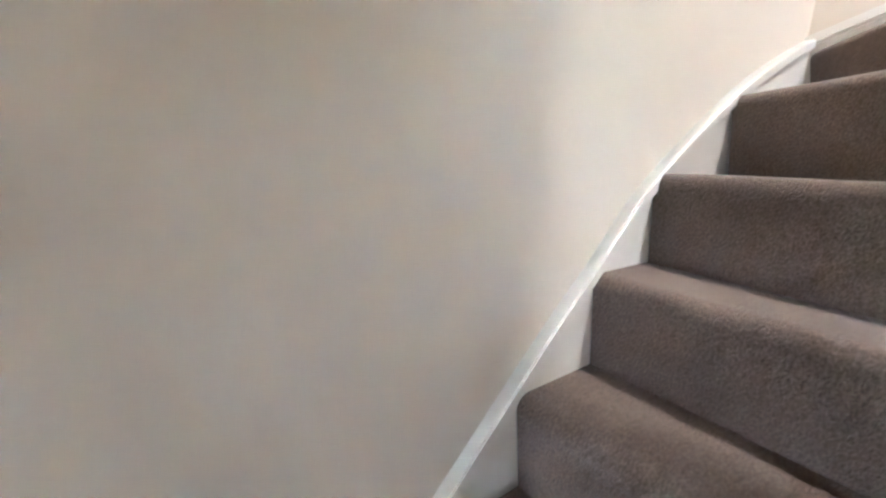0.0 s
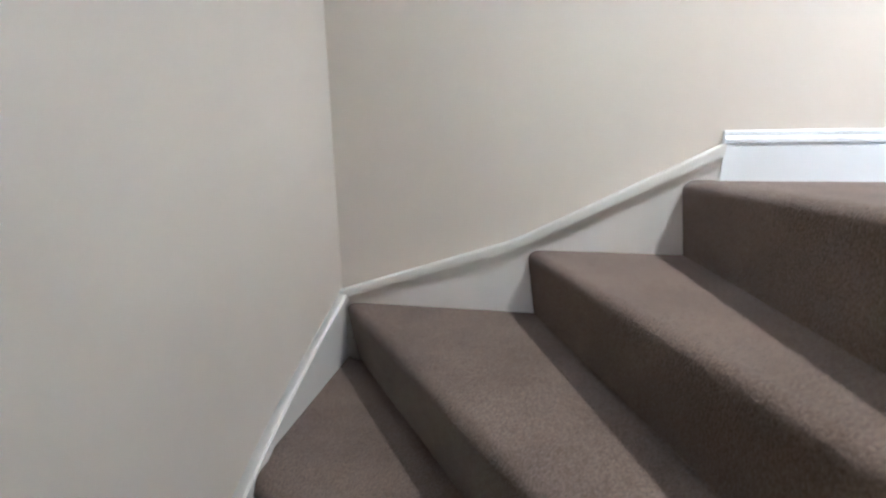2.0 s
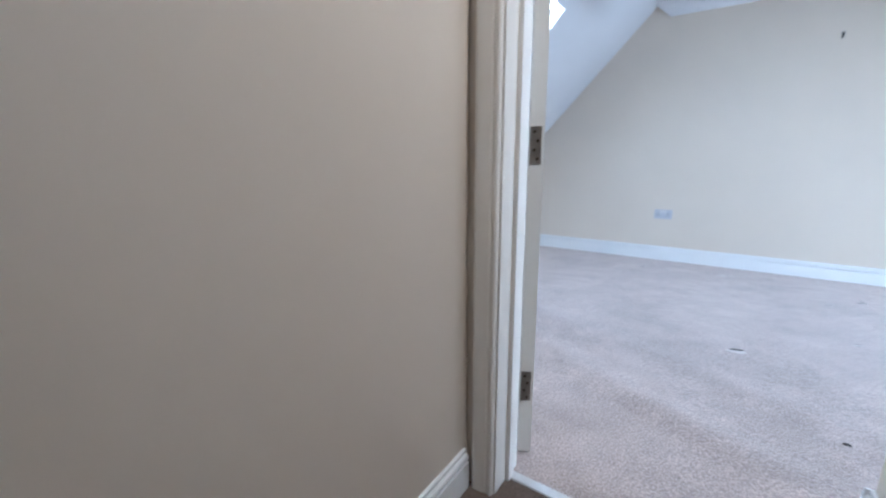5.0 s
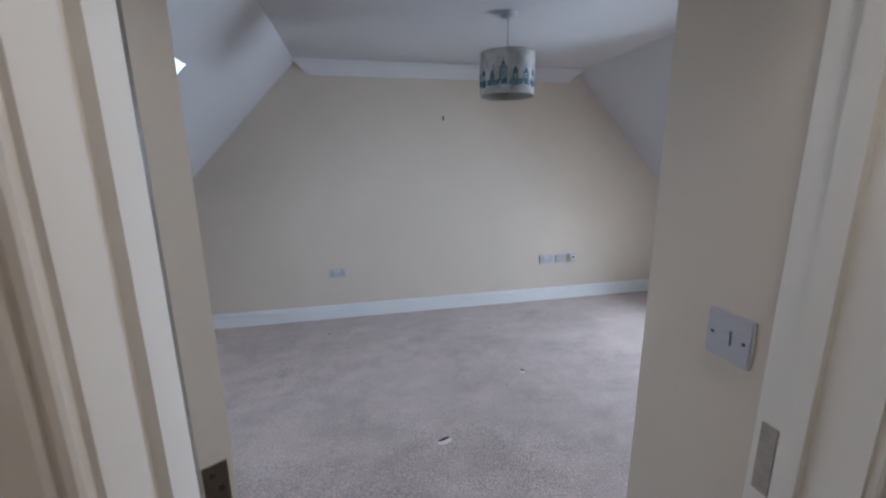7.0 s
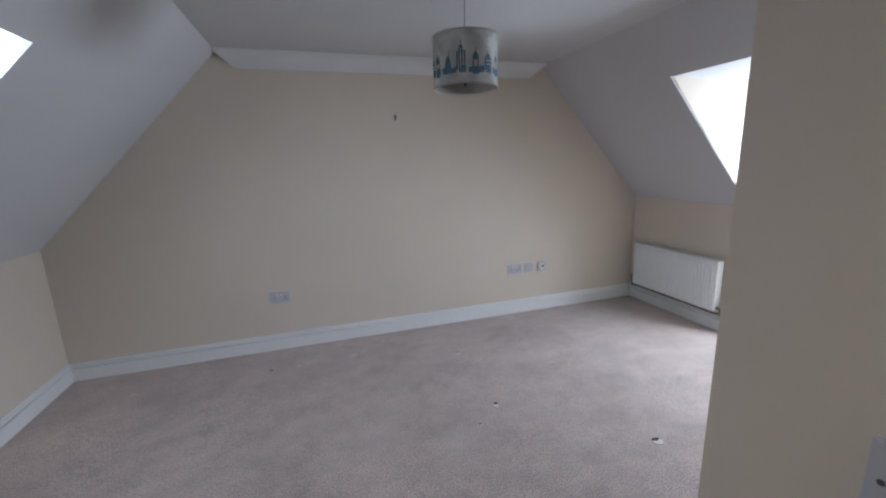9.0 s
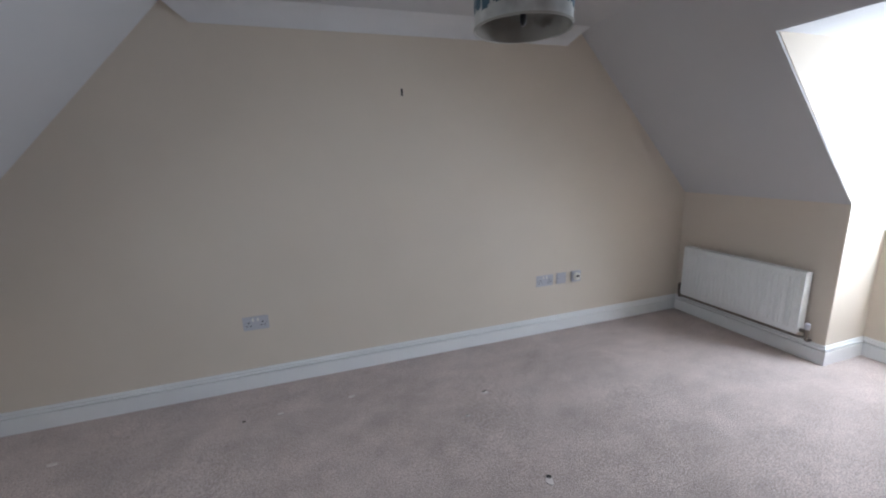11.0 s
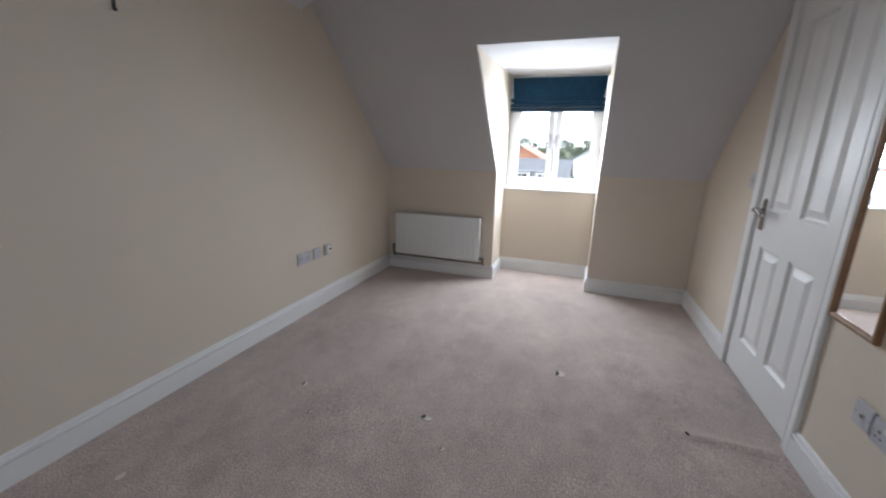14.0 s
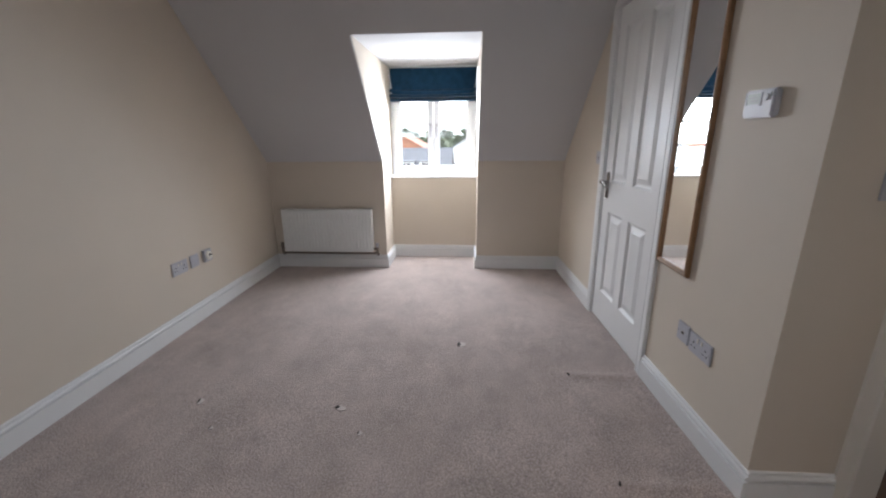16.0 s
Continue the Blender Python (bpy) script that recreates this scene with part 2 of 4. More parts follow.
# ---- plan numbers ----
GY = 2.785          # gable wall face
WKX, WKZ = -2.09, 0.94   # west knee wall face and height
EKX, EKZ = 2.72, 1.03    # east knee wall face and height
CZ = 2.205           # flat ceiling
SW = (CZ - WKZ) / 1.06   # run of the west slope
SE = (CZ - EKZ) / 1.049  # run of the east slope
DY0, DY1 = 0.795, 1.675  # dormer cheeks
DZ = 1.912          # dormer head
DX = 3.11           # wall under the dormer window
CX, CY = 0.155, -0.095     # outer corner by the light switch
MS = pose(CX, CY, 0, 0, 0, 2.34)   # the south wall's own frame: x along, y out
SL = 2.567          # its length
DN, DS = -0.382, -0.520  # bedroom door wall, room face and landing face
JL, JR = -0.674, 0.143   # bedroom door opening
WX = -0.768         # landing and stair wall, west
SY = -2.312         # stair wall, south
H = 0.188           # stair rise

# ---- bedroom shell ----
bm = bmesh.new()
NX, NY = 240, 160
X0, X1, Y0, Y1 = -2.15, 2.78, -0.428, 2.85


# ridges in the loose carpet: middle, heading, half length, height, width
CREASES = ((-0.55, 0.30, 0.5, 1.0, 0.012, 0.075), (-0.2, 0.58, 0.35, 1.1, 0.008, 0.085), (-0.9, 0.75, 0.6, 0.9, 0.007, 0.085),
           (-0.1, 0.12, 0.3, 0.8, 0.009, 0.070), (1.1, 0.40, -0.1, 0.5, 0.007, 0.055),
           (0.90, 0.17, 1.5708, 0.19, 0.011, 0.020), (0.19, 0.15, 1.5708, 0.19, 0.008, 0.020), (0.55, 0.31, 0.02, 0.36, 0.005, 0.022))


def carpet_z(x, y):
    z = 0.004 * noise.noise(Vector((x * 1.6, y * 1.6, 0.3))) + 0.0015 * noise.noise(Vector((x * 7, y * 7, 4.1)))
    for cx, cy, ang, ln, amp, wide in CREASES:
        u = (x - cx) * math.cos(ang) - (y - cy) * math.sin(ang)
        v = (x - cx) * math.sin(ang) + (y - cy) * math.cos(ang)
        z += amp * math.exp(-(v / wide) ** 2) * math.exp(-(u / ln) ** 4)
    edge = min(1.0, max(0.0, min(x - WKX, EKX - x, GY - y, (y - DN)) / 0.15))
    return z * edge


grid = [[bm.verts.new((X0 + (X1 - X0) * i / NX, Y0 + (Y1 - Y0) * j / NY, carpet_z(X0 + (X1 - X0) * i / NX, Y0 + (Y1 - Y0) * j / NY))) for j in range(NY + 1)] for i in range(NX + 1)]
for i in range(NX):
    for j in range(NY):
        bm.faces.new((grid[i][j], grid[i + 1][j], grid[i + 1][j + 1], grid[i][j + 1]))
box(bm, (X0, Y0, -0.12), (X1, Y1, -0.03))
box(bm, (X1 - 0.001, DY0 - 0.1, -0.12), (DX + 0.1, DY1 + 0.1, 0.0))
floor = structure(finish("floor", bm, M_CARPET, smooth=True), "worn taupe bedroom carpet with furniture dents", "floor")

structure(finish("wall_north", boxed(((WKX - 0.15, GY, -0.12), (EKX + 0.15, GY + 0.12, CZ + 0.15))), M_WALL), "cream painted gable wall", "wall")
structure(finish("wall_west", boxed(((WKX - 0.12, DS - 0.1, -0.12), (WKX, GY, WKZ + 0.02))), M_WALL), "low cream knee wall under the sloping ceiling", "wall")
bm = boxed(((EKX, CY - 0.12, -0.12), (EKX + 0.11, DY0 - 0.0015, EKZ + 0.02)), ((EKX, DY1 + 0.0015, -0.12), (EKX + 0.11, GY, EKZ + 0.02)))
structure(finish("wall_east", bm, M_WALL), "low cream knee wall beside the dormer window", "wall")

# sloping ceilings, with the skylight and dormer cut through
TH = 0.16
SKY0, SKY1 = 0.905, 1.385
SKX0, SKX1 = -1.715, -1.215


def wz(x):
    return WKZ + 1.06 * (x - WKX)


def ez(x):
    return EKZ + 1.049 * (EKX - x)


nw = Vector((-1.06, 0, 1)).normalized() * 0.035
bm = bmesh.new()
xa, xb = WKX - 0.03, WKX + SW + 0.02
ya, yb = DS - 0.1, GY + 0.02
for q in (((xa, ya), (xb, ya), (xb, SKY0), (xa, SKY0)), ((xa, SKY1), (xb, SKY1), (xb, yb), (xa, yb)),
          ((xa, SKY0), (SKX0, SKY0), (SKX0, SKY1), (xa, SKY1)), ((SKX1, SKY0), (xb, SKY0), (xb, SKY1), (SKX1, SKY1))):
    prism(bm, [(x, y, wz(x)) for x, y in q], nw)
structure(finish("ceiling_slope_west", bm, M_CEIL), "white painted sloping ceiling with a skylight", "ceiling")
ne = Vector((1.049, 0, 1)).normalized() * TH
bm = bmesh.new()
xa, xb = EKX + 0.004, EKX - SE - 0.02
xd = EKX - (DZ - EKZ) / 1.049
ya = CY - 0.12
out = [(xa, ya), (xa, DY0 - 0.004), (xd, DY0 - 0.004), (xd, DY1 + 0.004), (xa, DY1 + 0.004), (xa, yb), (xb, yb), (xb, ya)]
prism(bm, [(x, y, ez(x)) for x, y in out], ne)
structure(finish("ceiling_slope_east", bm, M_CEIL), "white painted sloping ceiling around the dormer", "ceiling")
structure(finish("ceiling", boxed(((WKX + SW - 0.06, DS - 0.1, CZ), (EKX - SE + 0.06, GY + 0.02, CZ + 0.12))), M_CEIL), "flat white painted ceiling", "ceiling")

# dormer cheeks, head and the wall under its window
bm = bmesh.new()
for y, o in ((DY0, -0.1), (DY1, 0.1)):
    prism(bm, [(DX + 0.12, y, -0.12), (DX + 0.12, y, DZ + 0.05), (xd + 0.02, y, DZ + 0.05), (xd + 0.02, y, DZ), (EKX + 0.002, y, EKZ + 0.002), (EKX + 0.002, y, -0.12)], (0, o, 0))
structure(finish("wall_dormer", bm, M_WALL), "cream painted dormer cheek walls", "wall")
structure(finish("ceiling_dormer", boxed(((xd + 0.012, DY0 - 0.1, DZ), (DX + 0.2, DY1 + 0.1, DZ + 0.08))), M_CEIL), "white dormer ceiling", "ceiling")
structure(finish("wall_under_window", boxed(((DX, DY0 - 0.002, -0.12), (DX + 0.14, DY1 + 0.002, 0.845))), M_WALL), "cream wall below the dormer window", "wall")

# south wall with the closed door, return wall with the light switch, door wall
D2L, D2R = 0.830, 1.578


def on_south(ob):
    ob.matrix_world = MS
    return ob


bm = boxed(((0.0, -0.11, -0.12), (D2L - 0.03, 0, CZ)), ((D2R + 0.03, -0.11, -0.12), (SL + 0.05, 0, CZ)), ((D2L - 0.03, -0.11, 2.02), (D2R + 0.03, 0, CZ)))
structure(on_south(finish("wall_south", bm, M_WALL)), "cream wall with a closed panel door", "wall")
structure(on_south(finish("wall_closet_back", boxed(((D2L - 0.1, -0.33, -0.12), (D2R + 0.1, -0.28, CZ))), M_WALL)), "plain wall behind the closed door", "wall")
structure(finish("wall_return", boxed(((CX, DN, -0.12), (CX + 0.10, CY - 0.004, CZ))), M_WALL), "short cream return wall with the light switch", "wall")
bm = boxed(((WKX - 0.02, DS, -0.12), (JL - 0.03, DN, CZ)), ((JR + 0.024, DS, -0.12), (CX + 0.10, DN, CZ)), ((JL - 0.03, DS, 2.02), (JR + 0.03, DN, CZ)))
structure(finish("wall_door", bm, M_WALL), "cream wall holding the bedroom doorway", "wall")

# coving along the gable
cov = [(1.28 * o, CZ - 1.28 * d) for o, d in ((0.0, 0.080), (0.005, 0.080), (0.008, 0.073), (0.013, 0.060), (0.024, 0.038), (0.042, 0.021), (0.062, 0.010), (0.074, 0.007), (0.080, 0.003), (0.080, 0.0), (0.0, 0.0))]
bm = bmesh.new()
ends = []
for x, s_ in ((EKX - SE + 0.02, -1), (WKX + SW - 0.01, 1)):
    ends.append([bm.verts.new((x + s_ * 1.15 * (CZ - z), GY - o, z)) for o, z in cov])
for i in range(len(cov)):
    k = (i + 1) % len(cov)
    bm.faces.new((ends[0][i], ends[0][k], ends[1][k], ends[1][i]))
bm.faces.new(ends[0])
bm.faces.new(list(reversed(ends[1])))
structure(finish("trim_coving", bm, M_COVE, smooth=True), "white plaster coving along the gable wall", "coving")

SKIRT = [(0, 0), (0.019, 0), (0.019, 0.090), (0.004, 0.0915), (0.004, 0.0965), (0.0175, 0.099), (0.0175, 0.107), (0.014, 0.1125), (0.006, 0.114), (0.006, 0.1175), (0.0095, 0.1195), (0.0095, 0.125), (0.006, 0.128), (0, 0.128)]


def skirting(path, label, side=1, name="baseboard"):
    b = bmesh.new()
    sweep_plan(b, path, SKIRT, side)
    return structure(finish(name, b, M_GLOSS), label, "skirting board")


skirting([(EKX, 0.012), (EKX, DY0), (DX, DY0), (DX, DY1), (EKX, DY1), (EKX, GY), (WKX, GY), (WKX, DN), (JL - 0.03, DN)], "white moulded skirting round the bedroom")
on_south(skirting([(D2R + 0.066, 0), (SL - 0.002, 0)], "white moulded skirting beside the closed door"))
on_south(skirting([(-0.018, 0), (D2L - 0.066, 0)], "white moulded skirting under the mirror"))
skirting([(CX, DN + 0.004), (CX, CY + 0.002)], "white moulded skirting by the light switch")

# ---- landing and stairs ----
YL = -1.368        # top nosing
structure(finish("floor_landing", boxed(((WX, -1.30, -0.2), (0.62, DS, 0.006)), ((JL, DS, -0.12), (JR, -0.4285, 0.006))), M_STAIR), "brown carpeted landing at the stair head", "floor")
structure(finish("wall_landing_west", boxed(((WX - 0.12, SY - 0.12, -2.9), (WX, DS, CZ))), M_WALL), "cream wall beside the upper stairs", "wall")
structure(finish("wall_stair_south", boxed(((WX, SY - 0.12, -2.9), (3.4, SY, CZ))), M_WALL), "tall cream stairwell wall", "wall")
# unseen wall, assumed at full height; it keeps landing light off the lower stairs
structure(finish("wall_stair_inner", boxed(((0.17, -1.535, -2.9), (3.4, -1.425, CZ))), M_WALL), "plain cream wall assumed inside the stair turn", "wall")
structure(finish("wall_landing_east", boxed(((0.60, -1.425, -0.2), (0.70, DS, CZ)), ((CX + 0.10, DS, -0.12), (0.70, DS + 0.1, CZ))), M_WALL), "plain cream wall closing the landing", "wall")
ADDED_LIGHTS = ((-0.34, -0.06, -1.87, -1.63), (-0.23, 0.09, -0.80, -0.60))     # added unseen rooflights, sized and placed to light the stairs and the landing
xs = sorted({WX - 0.1, 3.4} | {v for q in ADDED_LIGHTS for v in q[:2]})
ys_ = sorted({SY - 0.1, DS} | {v for q in ADDED_LIGHTS for v in q[2:]})
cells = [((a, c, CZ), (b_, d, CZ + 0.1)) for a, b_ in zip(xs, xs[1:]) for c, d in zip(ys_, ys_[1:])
         if not any(q[0] <= (a + b_) / 2 <= q[1] and q[2] <= (c + d) / 2 <= q[3] for q in ADDED_LIGHTS)]
structure(finish("ceiling_landing", boxed(*cells), M_CEIL), "flat white stairwell ceiling with added rooflights", "ceiling")
structure(finish("floor_hall", boxed(((1.5, SY - 0.1, -2.9), (3.4, -1.3, -14 * H))), M_STAIR), "brown carpet at the stair foot", "floor")
# the window is unseen; its narrow slot sets how much light reaches the lower stairs
bm = boxed(((3.4, SY - 0.1, -2.9), (3.5, -1.3, -1.7)), ((3.4, SY - 0.1, -0.4), (3.5, -1.3, CZ)), ((3.4, SY - 0.1, -1.7), (3.5, -1.67, -0.4)), ((3.4, -1.55, -1.7), (3.5, -1.3, -0.4)))
structure(finish("wall_hall_east", bm, M_WALL), "plain wall with an assumed stair foot window", "wall")

stairs = empty("staircase", pose(0, 0, 0))
tagged(stairs, "winding staircase carpeted in brown wool pile", "staircase", kind="structure")


def step(pts, k):
    """A carpeted step; the first two points are its nosing."""
    b = bmesh.new()
    z = -k * H if k else 0.0085
    vs = prism(b, [(x, y, z) for x, y in pts], (0, 0, -H - 0.06))
    # the riser leans back under its nosing
    p0, p1 = Vector(pts[0]), Vector(pts[1])
    run = (p1 - p0).normalized()
    back = Vector((-run.y, run.x))
    if back.dot(sum((Vector(p) for p in pts), Vector((0, 0))) / len(pts) - p0) < 0:
        back = -back
    for v in (vs[len(pts)], vs[len(pts) + 1]):
        v.co.x += 0.034 * back.x
        v.co.y += 0.034 * back.y
    b.edges.ensure_lookup_table()
    top = [e for e in b.edges if vs[0] in e.verts and vs[1] in e.verts]
    bmesh.ops.recalc_face_normals(b, faces=b.faces)
    bmesh.ops.bevel(b, geom=top, offset=0.032, segments=6, profile=0.5, affect='EDGES')
    return part("step", b, M_STAIR, stairs, smooth=True)


EX, EY = WX + 0.014, SY + 0.014     # step ends run into the wall strings
step([(EX, YL), (0.15, YL), (0.15, -1.30), (EX, -1.30)], 0)
step([(EX, -1.745), (0.17, -1.422), (0.17, -1.30), (EX, -1.30)], 1)
step([(EX, EY), (0.172, -1.530), (0.10, -1.35), (EX, -1.65)], 2)
step([(-0.240, EY), (0.155, -1.528), (-0.10, -1.50), (-0.62, -1.95), (EX, EY)], 3)
step([(0.083, EY), (0.165, -1.528), (-0.05, -1.528), (-0.30, EY)], 4)
nose = 0.255
for k in range(5, 14):
    step([(nose, EY), (nose, -1.535), (nose - 0.26, -1.535), (nose - 0.26, EY)], k)
    nose += 0.184


def smooth_line(pts, n=7):
    """A soft curve through points."""
    res = []
    for i in range(len(pts) - 1):
        p0, p1, p2, p3 = (Vector(pts[max(0, i - 1)]), Vector(pts[i]), Vector(pts[i + 1]), Vector(pts[min(len(pts) - 1, i + 2)]))
        for k in range(n):
            t = k / n
            res.append(0.5 * (2 * p1 + (p2 - p0) * t + (2 * p0 - 5 * p1 + 4 * p2 - p3) * t * t + (3 * p1 - p0 - 3 * p2 + p3) * t ** 3))
    return res + [Vector(pts[-1])]


def string_board(line, to3, out, label):
    """A white wall string under a moulded cap; line holds (along, z) of the cap's top."""
    b = bmesh.new()
    bands = ((0.016, 0.0, 0.55), (0.027, 0.003, 0.027), (0.0235, 0.0, 0.004), (0.021, 0.0255, 0.034))
    for depth, a0, a1 in bands:
        for i in range(len(line) - 1):
            (u0, z0), (u1, z1) = line[i], line[i + 1]
            quad = [to3(u0, z0 - a0), to3(u1, z1 - a0), to3(u1, z1 - a1), to3(u0, z0 - a1)]
            prism(b, quad, Vector(out) * depth)
    bmesh.ops.remove_doubles(b, verts=b.verts, dist=0.00005)
    return structure(finish("trim_string", b, M_STRING), label, "stair string")


wl = [(SY, -0.338), (-1.80, -0.168), (-1.750, -0.146), (-1.70, -0.120), (-1.282, 0.096)]
string_board(wl, lambda u, z: Vector((WX, u, z)), (1, 0, 0), "white gloss wall string with a moulded cap")
sl = smooth_line([(WX, -0.338), (-0.48, -0.450), (-0.225, -0.572), (0.095, -0.772), (0.262, -0.930), (0.449, -1.108), (1.185, -1.862), (1.92, -2.614)])
string_board(sl, lambda u, z: Vector((u, SY, z)), (0, 1, 0), "white gloss wall string with a moulded cap")

skirting([(WX, DS - 0.02), (WX, -1.282)], "white moulded skirting on the landing wall", 1)


# ---- doors ----
def panel_leaf(w, h, t):
    """A moulded four-panel leaf; x across from the hinge, y through, z up."""
    b = bmesh.new()
    xs = [0.0, 0.105, w / 2 - 0.045, w / 2 + 0.045, w - 0.105, w]
    zs = [0.0, 0.205, 0.755, 0.955, h - 0.115, h]
    for y, s in ((0.0, 1), (t, -1)):
        for i in range(5):
            for j in range(5):
                a0, a1, c0, c1 = xs[i], xs[i + 1], zs[j], zs[j + 1]
                if i in (1, 3) and j in (1, 3):
                    rings = []
                    for ins, dep in ((0, 0), (0.004, 0.005), (0.012, 0.0125), (0.020, 0.014), (0.028, 0.0125), (0.055, 0.003)):
                        rings.append([b.verts.new((x, y + s * dep, z)) for x, z in ((a0 + ins, c0 + ins), (a1 - ins, c0 + ins), (a1 - ins, c1 - ins), (a0 + ins, c1 - ins))])
                    for r0, r1 in zip(rings, rings[1:]):
                        for k in range(4):
                            b.faces.new((r0[k], r0[(k + 1) % 4], r1[(k + 1) % 4], r1[k]))
                    b.faces.new(rings[-1])
                else:
                    b.faces.new([b.verts.new((x, y, z)) for x, z in ((a0, c0), (a1, c0), (a1, c1), (a0, c1))])
    for q in ([(0, 0, 0), (0, t, 0), (0, t, h), (0, 0, h)], [(w, 0, 0), (w, t, 0), (w, t, h), (w, 0, h)], [(0, 0, 0), (w, 0, 0), (w, t, 0), (0, t, 0)], [(0, 0, h), (w, 0, h), (w, t, h), (0, t, h)]):
        b.faces.new([b.verts.new(p) for p in q])
    bmesh.ops.remove_doubles(b, verts=b.verts, dist=0.0001)
    return b


def lever(parent, x, z, y, s, reach):
    """A chrome lever on a long back plate, on the face at y that looks along s."""
    b = bmesh.new()
    pts = [(x - 0.021, y, z - 0.085), (x + 0.021, y, z - 0.085), (x + 0.021, y, z + 0.075), (x, y, z + 0.088), (x - 0.021, y, z + 0.075)]
    prism(b, pts, (0, s * 0.007, 0))
    plate = part("back_plate", b, M_CHROME, parent, "chrome lever handle plate", bevel=0.0025)
    b = bmesh.new()
    tube(b, [(x, y + s * 0.005, z + 0.02), (x, y + s * 0.028, z + 0.02)], 0.011)
    neck = [(0.0, 0.026, 0.02), (0.0, 0.044, 0.02), (0.010, 0.053, 0.022), (0.026, 0.056, 0.027), (0.046, 0.056, 0.029), (0.064, 0.055, 0.025), (0.080, 0.053, 0.017), (0.090, 0.052, 0.011)]
    tube(b, [(x + reach * a, y + s * c, z + e) for a, c, e in neck], [0.011, 0.011, 0.0115, 0.0115, 0.011, 0.010, 0.009, 0.008])
    bmesh.ops.create_uvsphere(b, u_segments=12, v_segments=8, radius=0.0125, matrix=pose(x + reach * 0.098, y + s * 0.051, z + 0.006))
    part("lever", b, M_CHROME, plate, "curved chrome lever", smooth=True)
    b = bmesh.new()
    tube(b, [(x, y + s * 0.004, z - 0.045), (x, y + s * 0.0085, z - 0.045)], 0.005, 8)
    part("keyhole", b, M_BLACK, plate)


def hinge(parent, z, x, y, knuckle_y, leaf_dir):
    b = bmesh.new()
    tube(b, [(x, knuckle_y, z - 0.05), (x, knuckle_y, z + 0.05)], 0.0055, 8)
    box(b, (min(x, x + leaf_dir[0]), min(y, y + leaf_dir[1]), z - 0.05), (max(x, x + leaf_dir[0]), max(y, y + leaf_dir[1]), z + 0.05))
    hg = part("hinge", b, M_STEEL, parent, "brushed steel butt hinge")
    b = bmesh.new()
    for k in range(4):
        cx, cy = (x + leaf_dir[0] / 2, y + leaf_dir[1] * (0.35 if k % 2 else 0.65))
        tube(b, [(cx - 0.0035, cy, z - 0.036 + 0.024 * k), (cx + 0.0035, cy, z - 0.036 + 0.024 * k)], 0.0042, 8)
    part("screw", b, M_DARK, hg)


ARCH = [(0, 0), (0.0, 0.011), (0.003, 0.0145), (0.009, 0.0155), (0.013, 0.0135), (0.017, 0.0135), (0.022, 0.0155), (0.034, 0.0170), (0.044, 0.0185), (0.054, 0.0195), (0.059, 0.0185), (0.062, 0.015), (0.062, 0.0)]


def architrave(parent, x0, x1, top, y, s, skip=()):
    """Moulded boards round an opening, on the wall face at y that looks along s."""
    for side in ("left", "right", "head"):
        if side in skip:
            continue
        b = bmesh.new()
        if side == "head":
            pts0 = [(x0 - u, y + s * d, top + u) for u, d in ARCH]
            pts1 = [(x1 + u, y + s * d, top + u) for u, d in ARCH]
        else:
            k, e = (x0, -1) if side == "left" else (x1, 1)
            pts0 = [(k + e * u, y + s * d, 0.0) for u, d in ARCH]
            pts1 = [(k + e * u, y + s * d, top + u) for u, d in ARCH]
        a, c = [b.verts.new(p) for p in pts0], [b.verts.new(p) for p in pts1]
        n = len(a)
        for i in range(n):
            b.faces.new((a[i], a[(i + 1) % n], c[(i + 1) % n], c[i]))
        b.faces.new(a)
        b.faces.new(c)
        part("architrave", b, M_FRAME if s < 0 else M_GLOSS, parent, smooth=False)


def lining(parent, x0, x1, top, ya, yb, stop_y, material):
    b = boxed(((x0 - 0.028, ya, 0), (x0, yb, top + 0.028)), ((x1, ya, 0), (x1 + 0.028, yb, top + 0.028)), ((x0, ya, top), (x1, yb, top + 0.028)))
    part("lining", b, material, parent)
    b = boxed(((x0, stop_y, 0), (x0 + 0.012, stop_y + 0.032, top)), ((x1 - 0.012, stop_y, 0), (x1, stop_y + 0.032, top)), ((x0, stop_y, top - 0.012), (x1, stop_y + 0.032, top)))
    part("door_stop", b, material, parent)


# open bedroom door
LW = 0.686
frame_1 = empty("door_frame_1", pose(0, 0, 0))
tagged(frame_1, "white painted frame of the bedroom doorway", "door frame", kind="structure")
lining(frame_1, JL, JR, 1.99, DS - 0.002, DN + 0.003, DN - 0.075, M_FRAME)
architrave(frame_1, JL - 0.006, JR + 0.006, 1.996, DS, -1)
architrave(frame_1, JL - 0.006, JR + 0.006, 1.996, DN, 1, skip=("left", "right"))
b = boxed(((JR - 0.002, DN - 0.034, 0.885), (JR + 0.0005, DN - 0.008, 1.005)))
part("strike_plate", b, M_STEEL, frame_1, "steel strike plate")
b = boxed(((JL + 0.002, -0.446, -0.002), (JR - 0.002, -0.412, 0.0095)))
part("threshold_strip", b, M_STRIP, frame_1, "metal carpet threshold strip", bevel=0.002)

door_1 = empty("door_1", pose(-0.702, -0.335, 0.008) @ pose(0, 0, 0, 0, 0, 118.3))
tagged(door_1, "white four-panel bedroom door standing open", "door")
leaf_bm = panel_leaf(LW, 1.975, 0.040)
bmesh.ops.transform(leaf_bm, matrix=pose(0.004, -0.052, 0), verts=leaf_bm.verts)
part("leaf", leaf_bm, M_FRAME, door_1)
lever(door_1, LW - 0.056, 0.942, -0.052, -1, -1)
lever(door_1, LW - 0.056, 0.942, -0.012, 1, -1)
